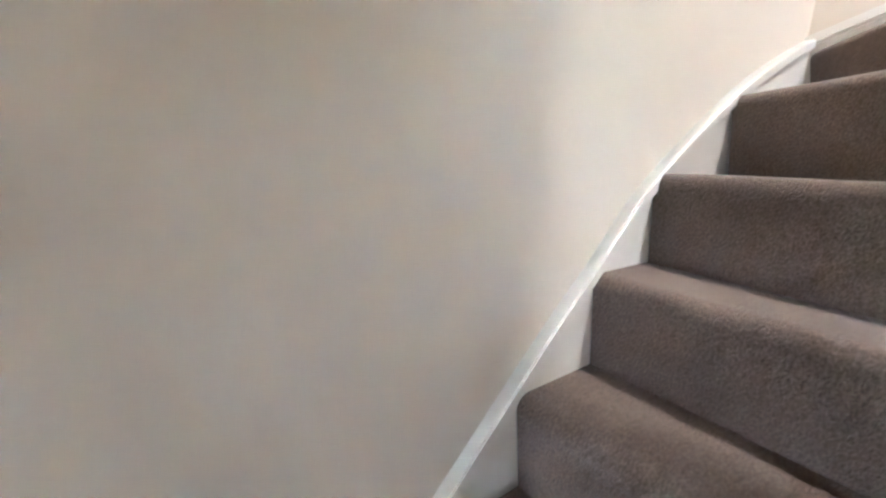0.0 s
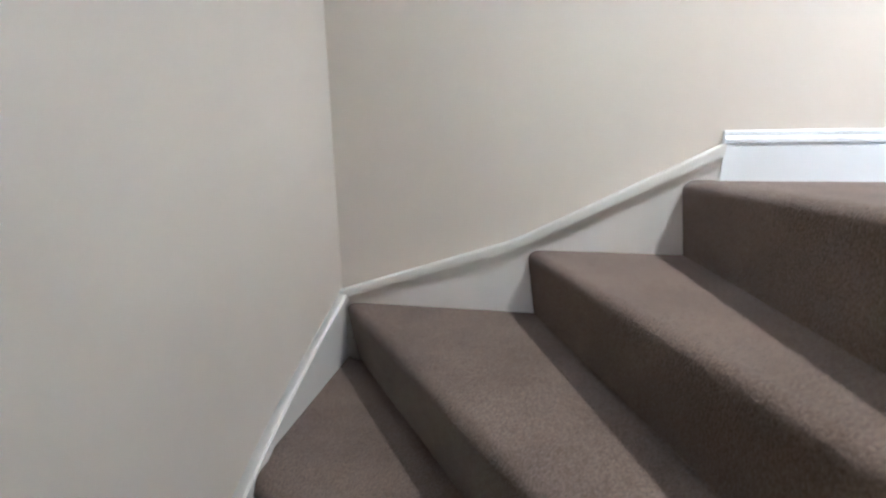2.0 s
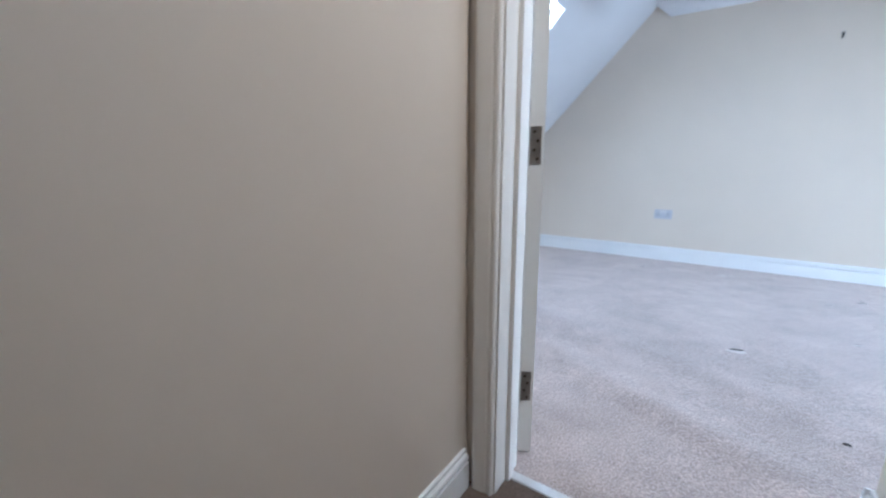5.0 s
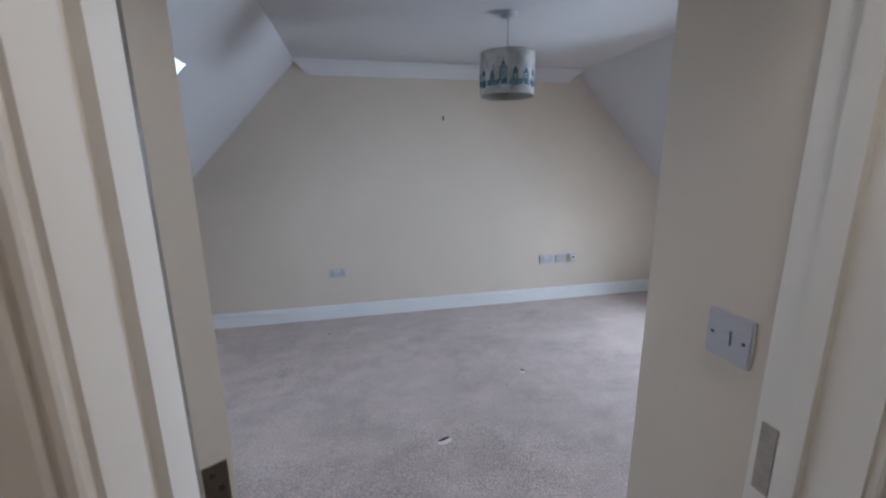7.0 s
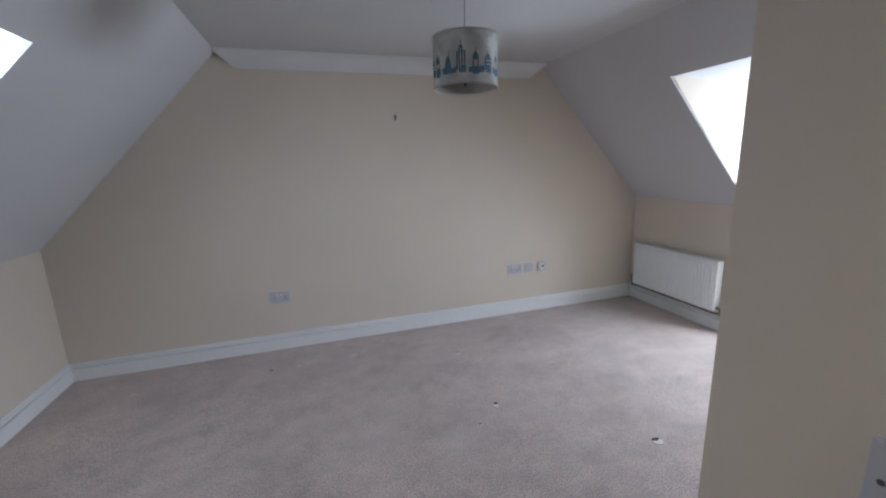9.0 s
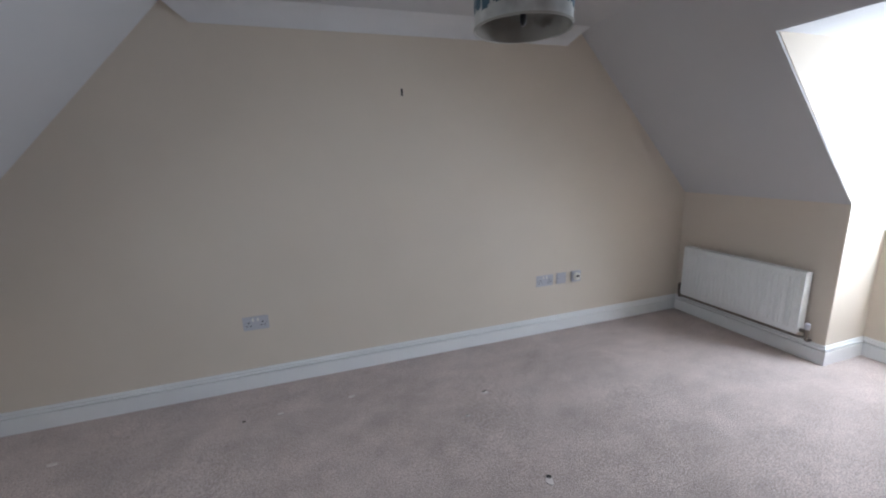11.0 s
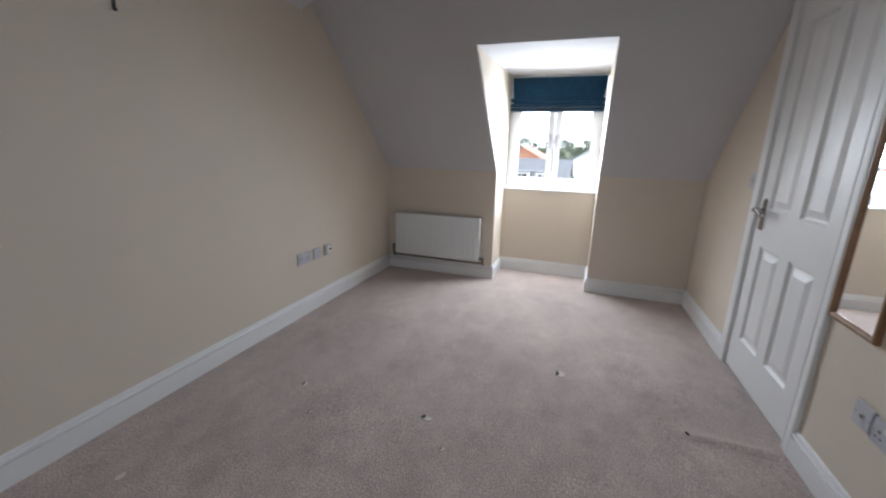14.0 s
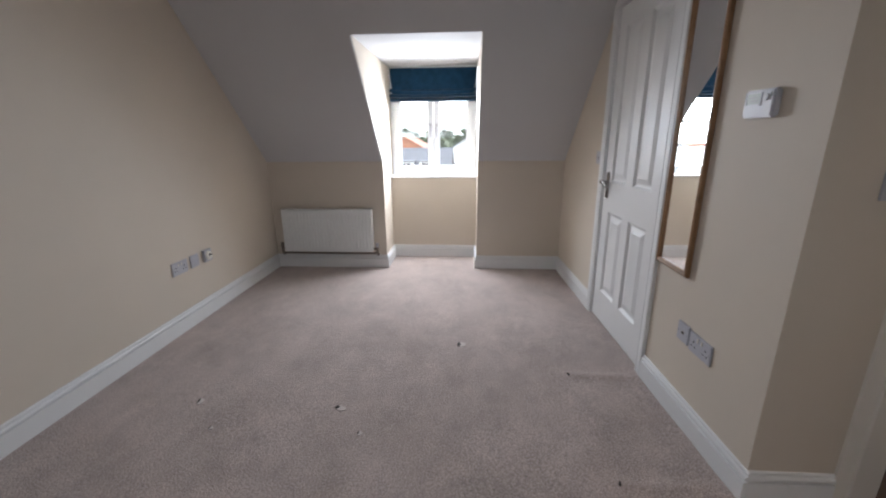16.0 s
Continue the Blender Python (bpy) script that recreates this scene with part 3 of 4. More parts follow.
for z in (0.235, 0.965, 1.74):
    hinge(door_1, z, 0.002, -0.014, -0.003, (0.0025, -0.030))
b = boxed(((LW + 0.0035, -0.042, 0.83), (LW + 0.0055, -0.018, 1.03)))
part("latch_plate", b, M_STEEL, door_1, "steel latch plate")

# closed door in the south wall
frame_2 = empty("door_frame_2", MS)
tagged(frame_2, "white painted frame of the closed door", "door frame", kind="structure")
lining(frame_2, D2L, D2R, 1.99, -0.112, 0.003, -0.075, M_GLOSS)
architrave(frame_2, D2L - 0.005, D2R + 0.005, 1.995, 0, 1)
door_2 = empty("door_2", MS @ pose(D2L + 0.004, -0.040, 0.008))
tagged(door_2, "closed white four-panel door with chrome lever", "door")
part("leaf", panel_leaf(D2R - D2L - 0.008, 1.975, 0.036), M_GLOSS, door_2)
lever(door_2, D2R - D2L - 0.07, 0.925, 0.036, 1, -1)
for z in (0.245, 0.99, 1.735):
    hinge(door_2, z, -0.002, 0.034, 0.042, (0.0025, 0.004))

# ---- dormer window ----
win = empty("window_1", pose(0, 0, 0))
tagged(win, "white plastic two-casement dormer window", "window", kind="structure")
FX = DX + 0.085
W0, W1, Z0, Z1 = DY0 + 0.006, DY1 - 0.006, 0.866, DZ - 0.004
b = boxed(((FX, W0, Z0), (FX + 0.07, W0 + 0.055, Z1)), ((FX, W1 - 0.055, Z0), (FX + 0.07, W1, Z1)), ((FX, W0 + 0.055, Z0), (FX + 0.07, W1 - 0.055, Z0 + 0.05)), ((FX, W0 + 0.055, Z1 - 0.05), (FX + 0.07, W1 - 0.055, Z1)))
part("window_frame", b, M_PVC, win, bevel=0.004)
b = bmesh.new()
prof = [(DX - 0.022, 0.842), (DX + 0.16, 0.842), (DX + 0.16, 0.866), (DX - 0.012, 0.866), (DX - 0.020, 0.862), (DX - 0.025, 0.854)]
prism(b, [(x, DY0 + 0.001, z) for x, z in prof], (0, DY1 - DY0 - 0.002, 0))
part("window_sill", b, M_GLOSS, win, "white gloss window board")
mid = (W0 + W1) / 2
for ya, yb, hs in ((W0 + 0.045, mid - 0.004, 1), (mid + 0.004, W1 - 0.045, -1)):
    za, zb, r = Z0 + 0.04, Z1 - 0.04, 0.056
    b = boxed(((FX - 0.012, ya, za), (FX + 0.05, ya + r, zb)), ((FX - 0.012, yb - r, za), (FX + 0.05, yb, zb)), ((FX - 0.012, ya + r, za), (FX + 0.05, yb - r, za + r)), ((FX - 0.012, ya + r, zb - r), (FX + 0.05, yb - r, zb)))
    cas = part("casement", b, M_PVC, win, bevel=0.005)
    zbar = 1.372
    part("glazing_bar", boxed(((FX + 0.006, ya + r, zbar - 0.010), (FX + 0.030, yb - r, zbar + 0.010))), M_PVC, cas, bevel=0.003)
    for z0, z1 in ((za + r, zbar - 0.01), (zbar + 0.01, zb - r)):
        pn = part("pane", boxed(((FX + 0.015, ya + r, z0), (FX + 0.021, yb - r, z1))), M_GLASS, cas)
        pn.visible_shadow = False
    hy = yb - r / 2 if hs > 0 else ya + r / 2
    b = bmesh.new()
    tube(b, [(FX - 0.012, hy, 1.34), (FX - 0.030, hy, 1.34), (FX - 0.036, hy, 1.325), (FX - 0.036, hy, 1.245)], [0.012, 0.011, 0.010, 0.007], 10)
    box(b, (FX - 0.018, hy - 0.013, 1.305), (FX - 0.012, hy + 0.013, 1.375))
    part("window_handle", b, M_PLASTIC, cas, smooth=True)

# skylight
sky_w = empty("window_2", pose(0, 0, 0))
tagged(sky_w, "white framed roof window in the sloping ceiling", "skylight", kind="structure")


def slope_bar(x0, x1, y0, y1, d0, d1):
    n_ = Vector((-1.06, 0, 1)).normalized()
    b_ = bmesh.new()
    prism(b_, [Vector((x, y, wz(x))) + n_ * d0 for x, y in ((x0, y0), (x1, y0), (x1, y1), (x0, y1))], n_ * (d1 - d0))
    return b_


for x0, x1, y0, y1 in ((SKX0 - 0.035, SKX0 - 0.002, SKY0 - 0.035, SKY1 + 0.035), (SKX1 + 0.002, SKX1 + 0.035, SKY0 - 0.035, SKY1 + 0.035), (SKX0 - 0.002, SKX1 + 0.002, SKY0 - 0.035, SKY0 - 0.002), (SKX0 - 0.002, SKX1 + 0.002, SKY1 + 0.002, SKY1 + 0.035)):
    part("window_frame", slope_bar(x0, x1, y0, y1, 0.037, 0.085), M_PVC, sky_w)
pn = part("pane", slope_bar(SKX0 - 0.001, SKX1 + 0.001, SKY0 - 0.001, SKY1 + 0.001, 0.040, 0.046), M_GLASS, sky_w)
pn.visible_shadow = False

# added rooflights, out of view, that let light onto the stairs and the landing
for n, (x0, x1, y0, y1) in enumerate(ADDED_LIGHTS):
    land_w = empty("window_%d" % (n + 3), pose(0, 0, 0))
    tagged(land_w, "added white framed rooflight above the stairwell", "skylight", kind="structure")
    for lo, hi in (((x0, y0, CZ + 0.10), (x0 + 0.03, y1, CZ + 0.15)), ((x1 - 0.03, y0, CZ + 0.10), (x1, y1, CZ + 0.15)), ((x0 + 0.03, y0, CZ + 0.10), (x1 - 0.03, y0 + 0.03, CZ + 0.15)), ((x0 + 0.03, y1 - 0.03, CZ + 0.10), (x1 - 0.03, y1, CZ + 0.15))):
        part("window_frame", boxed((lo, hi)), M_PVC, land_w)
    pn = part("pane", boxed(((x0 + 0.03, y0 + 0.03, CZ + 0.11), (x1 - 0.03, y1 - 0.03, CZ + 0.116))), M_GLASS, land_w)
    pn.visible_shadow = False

# ---- things in the bedroom ----
# radiator: x from the wall, y along
RY0, RY1, RZ0, RZ1 = 1.795, 2.660, 0.175, 0.588
RX = EKX - 0.085
rad = empty("radiator", pose(0, 0, 0))
tagged(rad, "white ribbed panel radiator on the knee wall", "radiator")
bm = bmesh.new()
cols = 26
pitch = (RY1 - RY0 - 0.03) / cols
ys = []
for c in range(cols):
    y = RY0 + 0.015 + c * pitch
    ys += [(y + pitch * 0.12, 0.0), (y + pitch * 0.30, 0.009), (y + pitch * 0.70, 0.009), (y + pitch * 0.88, 0.0)]
ys = [(RY0, 0.0)] + ys + [(RY1, 0.0)]
zz = [(RZ0, 0.0, 0.008), (RZ0 + 0.012, 0.0, 0.0), (RZ0 + 0.035, 0.0, 0), (RZ0 + 0.055, 1, 0), (RZ1 - 0.055, 1, 0), (RZ1 - 0.035, 0.0, 0), (RZ1 - 0.012, 0, 0), (RZ1 - 0.004, 0, 0.004)]
g = [[bm.verts.new((RX - d * k + back, y, z)) for y, d in ys] for z, k, back in zz]
for i in range(len(zz) - 1):
    for j in range(len(ys) - 1):
        bm.faces.new((g[i][j], g[i][j + 1], g[i + 1][j + 1], g[i + 1][j]))
box(bm, (RX + 0.001, RY0 + 0.001, RZ0 + 0.001), (RX + 0.012, RY1 - 0.001, RZ1 - 0.006))
part("panel", bm, M_RAD, rad, smooth=True)
for y in (RY0 - 0.004, RY1):
    part("side_panel", boxed(((RX - 0.004, y, RZ0 + 0.012), (RX + 0.062, y + 0.004, RZ1 + 0.002))), M_RAD, rad, bevel=0.001)
bm = boxed(((RX - 0.004, RY0, RZ1 - 0.004), (RX + 0.003, RY1, RZ1 + 0.002)), ((RX + 0.058, RY0, RZ1 - 0.004), (RX + 0.064, RY1, RZ1 + 0.002)))
for c in range(44):
    y = RY0 + 0.01 + c * (RY1 - RY0 - 0.02) / 44
    box(bm, (RX + 0.003, y, RZ1 - 0.004), (RX + 0.058, y + 0.008, RZ1 + 0.001))
part("top_grille", bm, M_RAD, rad)
for y in (RY0 + 0.12, RY1 - 0.15):
    part("bracket", boxed(((RX + 0.06, y, RZ0 + 0.05), (EKX, y + 0.03, RZ1 - 0.05))), M_RAD, rad)
for y, s, mt in ((RY0, -1, M_PLASTIC), (RY1, 1, M_BRONZE)):
    bm = bmesh.new()
    tube(bm, [(RX + 0.03, y + s * 0.004, RZ0 + 0.028), (RX + 0.03, y + s * 0.05, RZ0 + 0.028)], [0.011, 0.012])
    tube(bm, [(RX + 0.03, y + s * 0.04, RZ0 + 0.045), (RX + 0.03, y + s * 0.04, RZ0 - 0.012)], 0.012)
    tube(bm, [(RX + 0.03, y + s * 0.04, RZ0 - 0.01), (RX + 0.03, y + s * 0.04, RZ0 - 0.03), (RX + 0.05, y + s * 0.04, RZ0 - 0.040), (EKX + 0.001, y + s * 0.04, RZ0 - 0.042)], 0.0075)
    v = part("valve", bm, M_BRONZE, rad, "dull metal radiator valve", smooth=True)
    bm = bmesh.new()
    tube(bm, [(RX + 0.03, y + s * 0.04, RZ0 + 0.043), (RX + 0.03, y + s * 0.04, RZ0 + 0.052), (RX + 0.03, y + s * 0.04, RZ0 + 0.08), (RX + 0.03, y + s * 0.04, RZ0 + 0.085)], [0.013, 0.016, 0.015, 0.010], 14)
    part("valve_cap", bm, mt, v, smooth=True)
bm = bmesh.new()
tube(bm, [(RX + 0.028, RY0 - 0.035, RZ0 - 0.012), (RX + 0.006, RY0 - 0.006, RZ0 - 0.012), (RX + 0.006, RY1 + 0.006, RZ0 - 0.012), (RX + 0.028, RY1 + 0.035, RZ0 - 0.012)], 0.008, 8)
part("pipe", bm, M_BRONZE, rad, "metal pipe along the lower edge", smooth=True)

# roman blind, drawn up into folds
blind = empty("roman_blind", pose(0, 0, 0))
tagged(blind, "teal velvet roman blind drawn up in folds", "blind")
BY0, BY1 = DY0 + 0.012, DY1 - 0.022
BXF = DX + 0.030


def fold_sheet(n_y, rows_):
    """rows_: (z, out, sag, inset) from the top down."""
    b_ = bmesh.new()
    gg = []
    for z, outw, sag, ins in rows_:
        line = []
        for j in range(n_y + 1):
            u = j / n_y
            y = BY0 + ins + (BY1 - BY0 - 2 * ins) * u
            w = 4 * u * (1 - u)
            wob = 0.007 * noise.noise(Vector((y * 8 + 5 * z, z * 11, 2.0)))
            line.append(b_.verts.new((BXF - outw * (0.75 + 0.25 * w) + wob, y, z - sag * w + 0.4 * wob)))
        gg.append(line)
    for a_, c_ in zip(gg, gg[1:]):
        for j in range(n_y):
            b_.faces.new((a_[j], a_[j + 1], c_[j + 1], c_[j]))
    return b_


def sheet(name, rows_, label=""):
    b_ = fold_sheet(36, rows_)
    bmesh.ops.solidify(b_, geom=b_.faces[:], thickness=0.003)
    return part(name, b_, M_VELVET, blind, label, smooth=True)


sheet("fabric", [(1.890, 0.0, 0, 0.0), (1.86, 0.003, 0, 0.001), (1.80, 0.010, 0.002, 0.004), (1.745, 0.022, 0.006, 0.014), (1.70, 0.036, 0.010, 0.022), (1.672, 0.046, 0.012, 0.020), (1.655, 0.044, 0.012, 0.016), (1.650, 0.030, 0.012, 0.014), (1.640, 0.012, 0.006, 0.010), (1.586, 0.010, 0.003, 0.010)])
for top, outw, ins in ((1.705, 0.050, -0.005), (1.659, 0.058, -0.004), (1.620, 0.062, 0.0)):
    sheet("fold", [(top, 0.016, 0.004, ins), (top - 0.010, outw * 0.74, 0.006, ins), (top - 0.022, outw, 0.006, ins), (top - 0.033, outw * 0.86, 0.005, ins), (top - 0.038, 0.014, 0.003, ins)])
bm = boxed(((BXF + 0.014, BY0, 1.868), (BXF + 0.035, BY1, 1.9075)))
part("headrail", bm, M_GLOSS, blind, "white headrail")

# pendant lamp
LX, LY, LR, LZ0, LZ1 = 0.402, 1.46, 0.153, 1.766, 1.996
lamp = empty("pendant_lamp", pose(LX, LY, CZ))
tagged(lamp, "drum shade pendant printed with blue towers", "pendant lamp")
lz = lambda z: z - CZ
bm = bmesh.new()
tube(bm, [(0, 0, -0.0005), (0, 0, -0.012), (0, 0, -0.024), (0, 0, -0.030)], [0.048, 0.048, 0.036, 0.012], 28)
part("ceiling_rose", bm, M_PLASTIC, lamp, "white ceiling rose", smooth=True)
bm = bmesh.new()
tube(bm, [(0, 0, -0.028), (0, 0, lz(LZ1) + 0.015)], 0.003, 8)
part("cord", bm, M_CORD, lamp, "grey lamp flex")
bm = bmesh.new()
tube(bm, [(0, 0, lz(LZ1) + 0.03), (0, 0, lz(LZ1) - 0.01), (0, 0, lz(LZ1) - 0.05), (0, 0, lz(LZ1) - 0.055)], [0.006, 0.017, 0.019, 0.018], 16)
tube(bm, [(0, 0, lz(LZ1) - 0.055), (0, 0, lz(LZ1) - 0.10), (0, 0, lz(LZ1) - 0.205), (0, 0, lz(LZ1) - 0.218)], [0.012, 0.010, 0.010, 0.006], 12)
part("lampholder", bm, M_BLACK, lamp, "dark lampholder and unlit lamp", smooth=True)
bm = bmesh.new()
for k in range(3):
    a = k * 2 * math.pi / 3 + 0.4
    tube(bm, [(0.018 * math.cos(a), 0.018 * math.sin(a), lz(LZ1) - 0.02), (LR * math.cos(a), LR * math.sin(a), lz(LZ1) - 0.006)], 0.002, 6)
part("spider", bm, M_CHROME, lamp, "wire shade carrier")


def drum(r0, z0, z1, name, material, label="", n=64):
    b_ = bmesh.new()
    lo = [b_.verts.new((r0 * math.cos(2 * math.pi * k / n), r0 * math.sin(2 * math.pi * k / n), z0)) for k in range(n)]
    hi = [b_.verts.new((v.co.x, v.co.y, z1)) for v in lo]
    for k in range(n):
        b_.faces.new((lo[k], lo[(k + 1) % n], hi[(k + 1) % n], hi[k]))
    bmesh.ops.solidify(b_, geom=b_.faces[:], thickness=0.0012)
    return part(name, b_, material, lamp, label, smooth=True)


shade = drum(LR, lz(LZ0), lz(LZ1), "shade", M_SHADE, "grey fabric drum shade")
drum(LR - 0.003, lz(LZ0) + 0.002, lz(LZ1) - 0.002, "shade_lining", M_SHADE_IN)


def band(z0, z1, r):
    b_ = bmesh.new()
    n = 64
    pts = [(r, z0), (r + 0.002, z0), (r + 0.002, z1), (r, z1)]
    rings_ = [[b_.verts.new((q * math.cos(2 * math.pi * k / n), q * math.sin(2 * math.pi * k / n), z)) for q, z in pts] for k in range(n)]
    for k in range(n):
        for j in range(4):
            b_.faces.new((rings_[k][j], rings_[k][(j + 1) % 4], rings_[(k + 1) % n][(j + 1) % 4], rings_[(k + 1) % n][j]))
    return b_


part("trim_band", band(lz(LZ0), lz(LZ0) + 0.006, LR + 0.0008), M_SHADE_IN, shade)
part("trim_band", band(lz(LZ1) - 0.006, lz(LZ1), LR + 0.0008), M_SHADE_IN, shade)


def wrap(b_, a, u, z, r=LR + 0.0012):
    ang = a + u / LR
    return b_.verts.new((r * math.cos(ang), r * math.sin(ang), z))


def patch(b_, a, outline):
    """A small shape laid on the drum: outline of (along, up)."""
    b_.faces.new([wrap(b_, a, u, z) for u, z in outline])


ZB = lz(LZ0) + 0.058


def rect(b_, a, u0, u1, z0, z1):
    n_ = max(1, int((u1 - u0) / 0.012))
    for i in range(n_):
        patch(b_, a, [(u0 + (u1 - u0) * i / n_, ZB + z0), (u0 + (u1 - u0) * (i + 1) / n_, ZB + z0), (u0 + (u1 - u0) * (i + 1) / n_, ZB + z1), (u0 + (u1 - u0) * i / n_, ZB + z1)])


def clock_tower(b_, a):
    rect(b_, a, -0.014, -0.008, -0.02, 0.055)
    rect(b_, a, 0.008, 0.014, -0.02, 0.055)
    rect(b_, a, -0.008, 0.008, -0.02, 0.012)
    rect(b_, a, -0.008, 0.008, 0.040, 0.055)
    patch(b_, a, [(-0.014, ZB + 0.055), (0.014, ZB + 0.055), (0.006, ZB + 0.068), (-0.006, ZB + 0.068)])
    patch(b_, a, [(-0.005, ZB + 0.068), (0.005, ZB + 0.068), (0.0, ZB + 0.082)])
    rect(b_, a, -0.0012, 0.0012, 0.08, 0.092)


def tall_tower(b_, a):
    for u in (-0.022, -0.012, 0.0, 0.012):
        rect(b_, a, u, u + 0.0065, 0.0, 0.088 if u in (-0.012, 0.0) else 0.078)
    rect(b_, a, -0.010, 0.006, 0.088, 0.100)
    rect(b_, a, -0.003, 0.0, 0.100, 0.122)
    rect(b_, a, -0.022, 0.0185, 0.074, 0.078)


def domed_hall(b_, a):
    for z in (0.0, 0.014, 0.028, 0.042):
        rect(b_, a, -0.022, 0.022, z, z + 0.008)
    rect(b_, a, -0.018, -0.012, 0.0, 0.05)
    rect(b_, a, 0.012, 0.018, 0.0, 0.05)
    patch(b_, a, [(-0.016, ZB + 0.05), (0.016, ZB + 0.05), (0.012, ZB + 0.062), (0.005, ZB + 0.070), (-0.005, ZB + 0.070), (-0.012, ZB + 0.062)])
    rect(b_, a, -0.0015, 0.0015, 0.07, 0.084)


def gabled_house(b_, a):
    rect(b_, a, -0.015, 0.015, -0.012, 0.035)
    patch(b_, a, [(-0.015, ZB + 0.035), (0.015, ZB + 0.035), (0.004, ZB + 0.062), (-0.004, ZB + 0.062)])
    rect(b_, a, 0.006, 0.009, 0.05, 0.085)


a0 = -1.85
kinds = (clock_tower, gabled_house, tall_tower, clock_tower, domed_hall)
for rep in range(3):
    for i, kind_ in enumerate(kinds):
        bm = bmesh.new()
        kind_(bm, a0 - 1.05 + rep * 2.094 + i * 0.42)
        part("printed_tower", bm, M_BLUE, shade, "faded blue printed tower")
bm = bmesh.new()
for i in range(90):
    a = i * 2 * math.pi / 90
    top = 0.014 + 0.010 * noise.noise(Vector((i * 0.6, 1.3, 0)))
    if i % 4 != 3:
        rect(bm, a, -0.0052, 0.0052, -0.012 + 0.006 * noise.noise(Vector((i * 0.9, 0, 7))), top)
part("printed_rooftops", bm, M_BLUE, shade, "faded blue printed roofs")

# mirror
mir = empty("mirror", MS @ pose(0.625, 0, 0.655) @ pose(0, 0, 0, 0, 0, -1.0))
tagged(mir, "tall narrow mirror in a brown wooden frame", "mirror")
MW, MH = 0.133, 1.24
mprof = [(0.0, 0.0), (0.0, 0.016), (0.005, 0.021), (0.012, 0.021), (0.017, 0.017), (0.021, 0.016), (0.024, 0.011), (0.024, 0.0)]
for side in range(4):
    bm = bmesh.new()
    cs = [(-MW, 0), (MW, 0), (MW, MH), (-MW, MH)]
    inw = [(1, 1), (-1, 1), (-1, -1), (1, -1)]
    ra = [bm.verts.new((cs[side][0] + inw[side][0] * u, d, cs[side][1] + inw[side][1] * u)) for u, d in mprof]
    nx = (side + 1) % 4
    rb = [bm.verts.new((cs[nx][0] + inw[nx][0] * u, d, cs[nx][1] + inw[nx][1] * u)) for u, d in mprof]
    for j in range(len(mprof)):
        k = (j + 1) % len(mprof)
        bm.faces.new((ra[j], ra[k], rb[k], rb[j]))
    part("frame_rail", bm, M_WOOD, mir)
part("mirror_glass", boxed(((-MW + 0.02, 0.004, 0.02), (MW - 0.02, 0.009, MH - 0.02))), M_MIRROR, mir, "silvered glass")


# electrical plates: local x along the wall, y out of it, z up
def plate_on(name, m, w, label, category, material=M_PLASTIC, h=0.086, d=0.009):
    e = empty(name, m)
    tagged(e, label, category)
    part("plate", boxed(((-w / 2, 0, -h / 2), (w / 2, d, h / 2))), material, e, bevel=0.0025)
    return e


def screw_pair(e, w):
    for s in (-1, 1):
        b_ = bmesh.new()
        tube(b_, [(s * (w / 2 - 0.010), 0.008, 0), (s * (w / 2 - 0.010), 0.0098, 0)], 0.0032, 8)
        part("screw", b_, M_GREY, e)


def outlet(e, x, swx):
    b_ = boxed(((x - 0.0042, 0.0085, 0.002), (x + 0.0042, 0.0096, 0.011)), ((x - 0.0155, 0.0085, -0.017), (x - 0.0070, 0.0096, -0.011)), ((x + 0.0070, 0.0085, -0.017), (x + 0.0155, 0.0096, -0.011)))
    part("pin_holes", b_, M_BLACK, e)
    part("rocker", boxed(((swx - 0.005, 0.0085, 0.014), (swx + 0.005, 0.0125, 0.034))), M_OLDPLASTIC, e, bevel=0.001)


def double_socket(m, label):
    e = plate_on("double_socket", m, 0.146, label, "socket")
    outlet(e, -0.040, -0.014)
    outlet(e, 0.040, 0.014)
    screw_pair(e, 0.146)
    return e


face_n = lambda x, z: pose(x, GY, z) @ pose(0, 0, 0, 0, 0, 180)
face_s = lambda u, z: MS @ pose(u, 0, z)
double_socket(face_n(-0.68, 0.428), "white double wall socket above the skirting")
double_socket(face_n(1.366, 0.428), "white double wall socket above the skirting")
e = plate_on("blank_plate", face_n(1.513, 0.430), 0.086, "white blank wall plate beside the socket", "wall plate")
screw_pair(e, 0.086)
e = plate_on("wall_sensor", face_n(1.645, 0.432), 0.080, "white rounded wall sensor with a dark eye", "sensor", h=0.086, d=0.022)
bm = bmesh.new()
tube(bm, [(0, 0.020, 0), (0, 0.030, 0), (0, 0.034, 0)], [0.034, 0.030, 0.020], 24)
part("dome", bm, M_OLDPLASTIC, e, smooth=True)
bm = boxed(((-0.018, 0.029, -0.002), (0.012, 0.0355, 0.014)))
part("eye", bm, M_BLACK, e)
double_socket(face_s(0.343, 0.405), "white double wall socket under the mirror")
e = plate_on("aerial_socket", face_s(0.465, 0.412), 0.086, "white single aerial socket plate", "socket")
bm = bmesh.new()
tube(bm, [(0, 0.008, 0), (0, 0.013, 0)], 0.008, 14)
part("aerial_jack", bm, M_STEEL, e)
bm = bmesh.new()
tube(bm, [(0, 0.012, 0), (0, 0.0135, 0)], 0.0055, 12)
part("jack_hole", bm, M_BLACK, e)
screw_pair(e, 0.086)


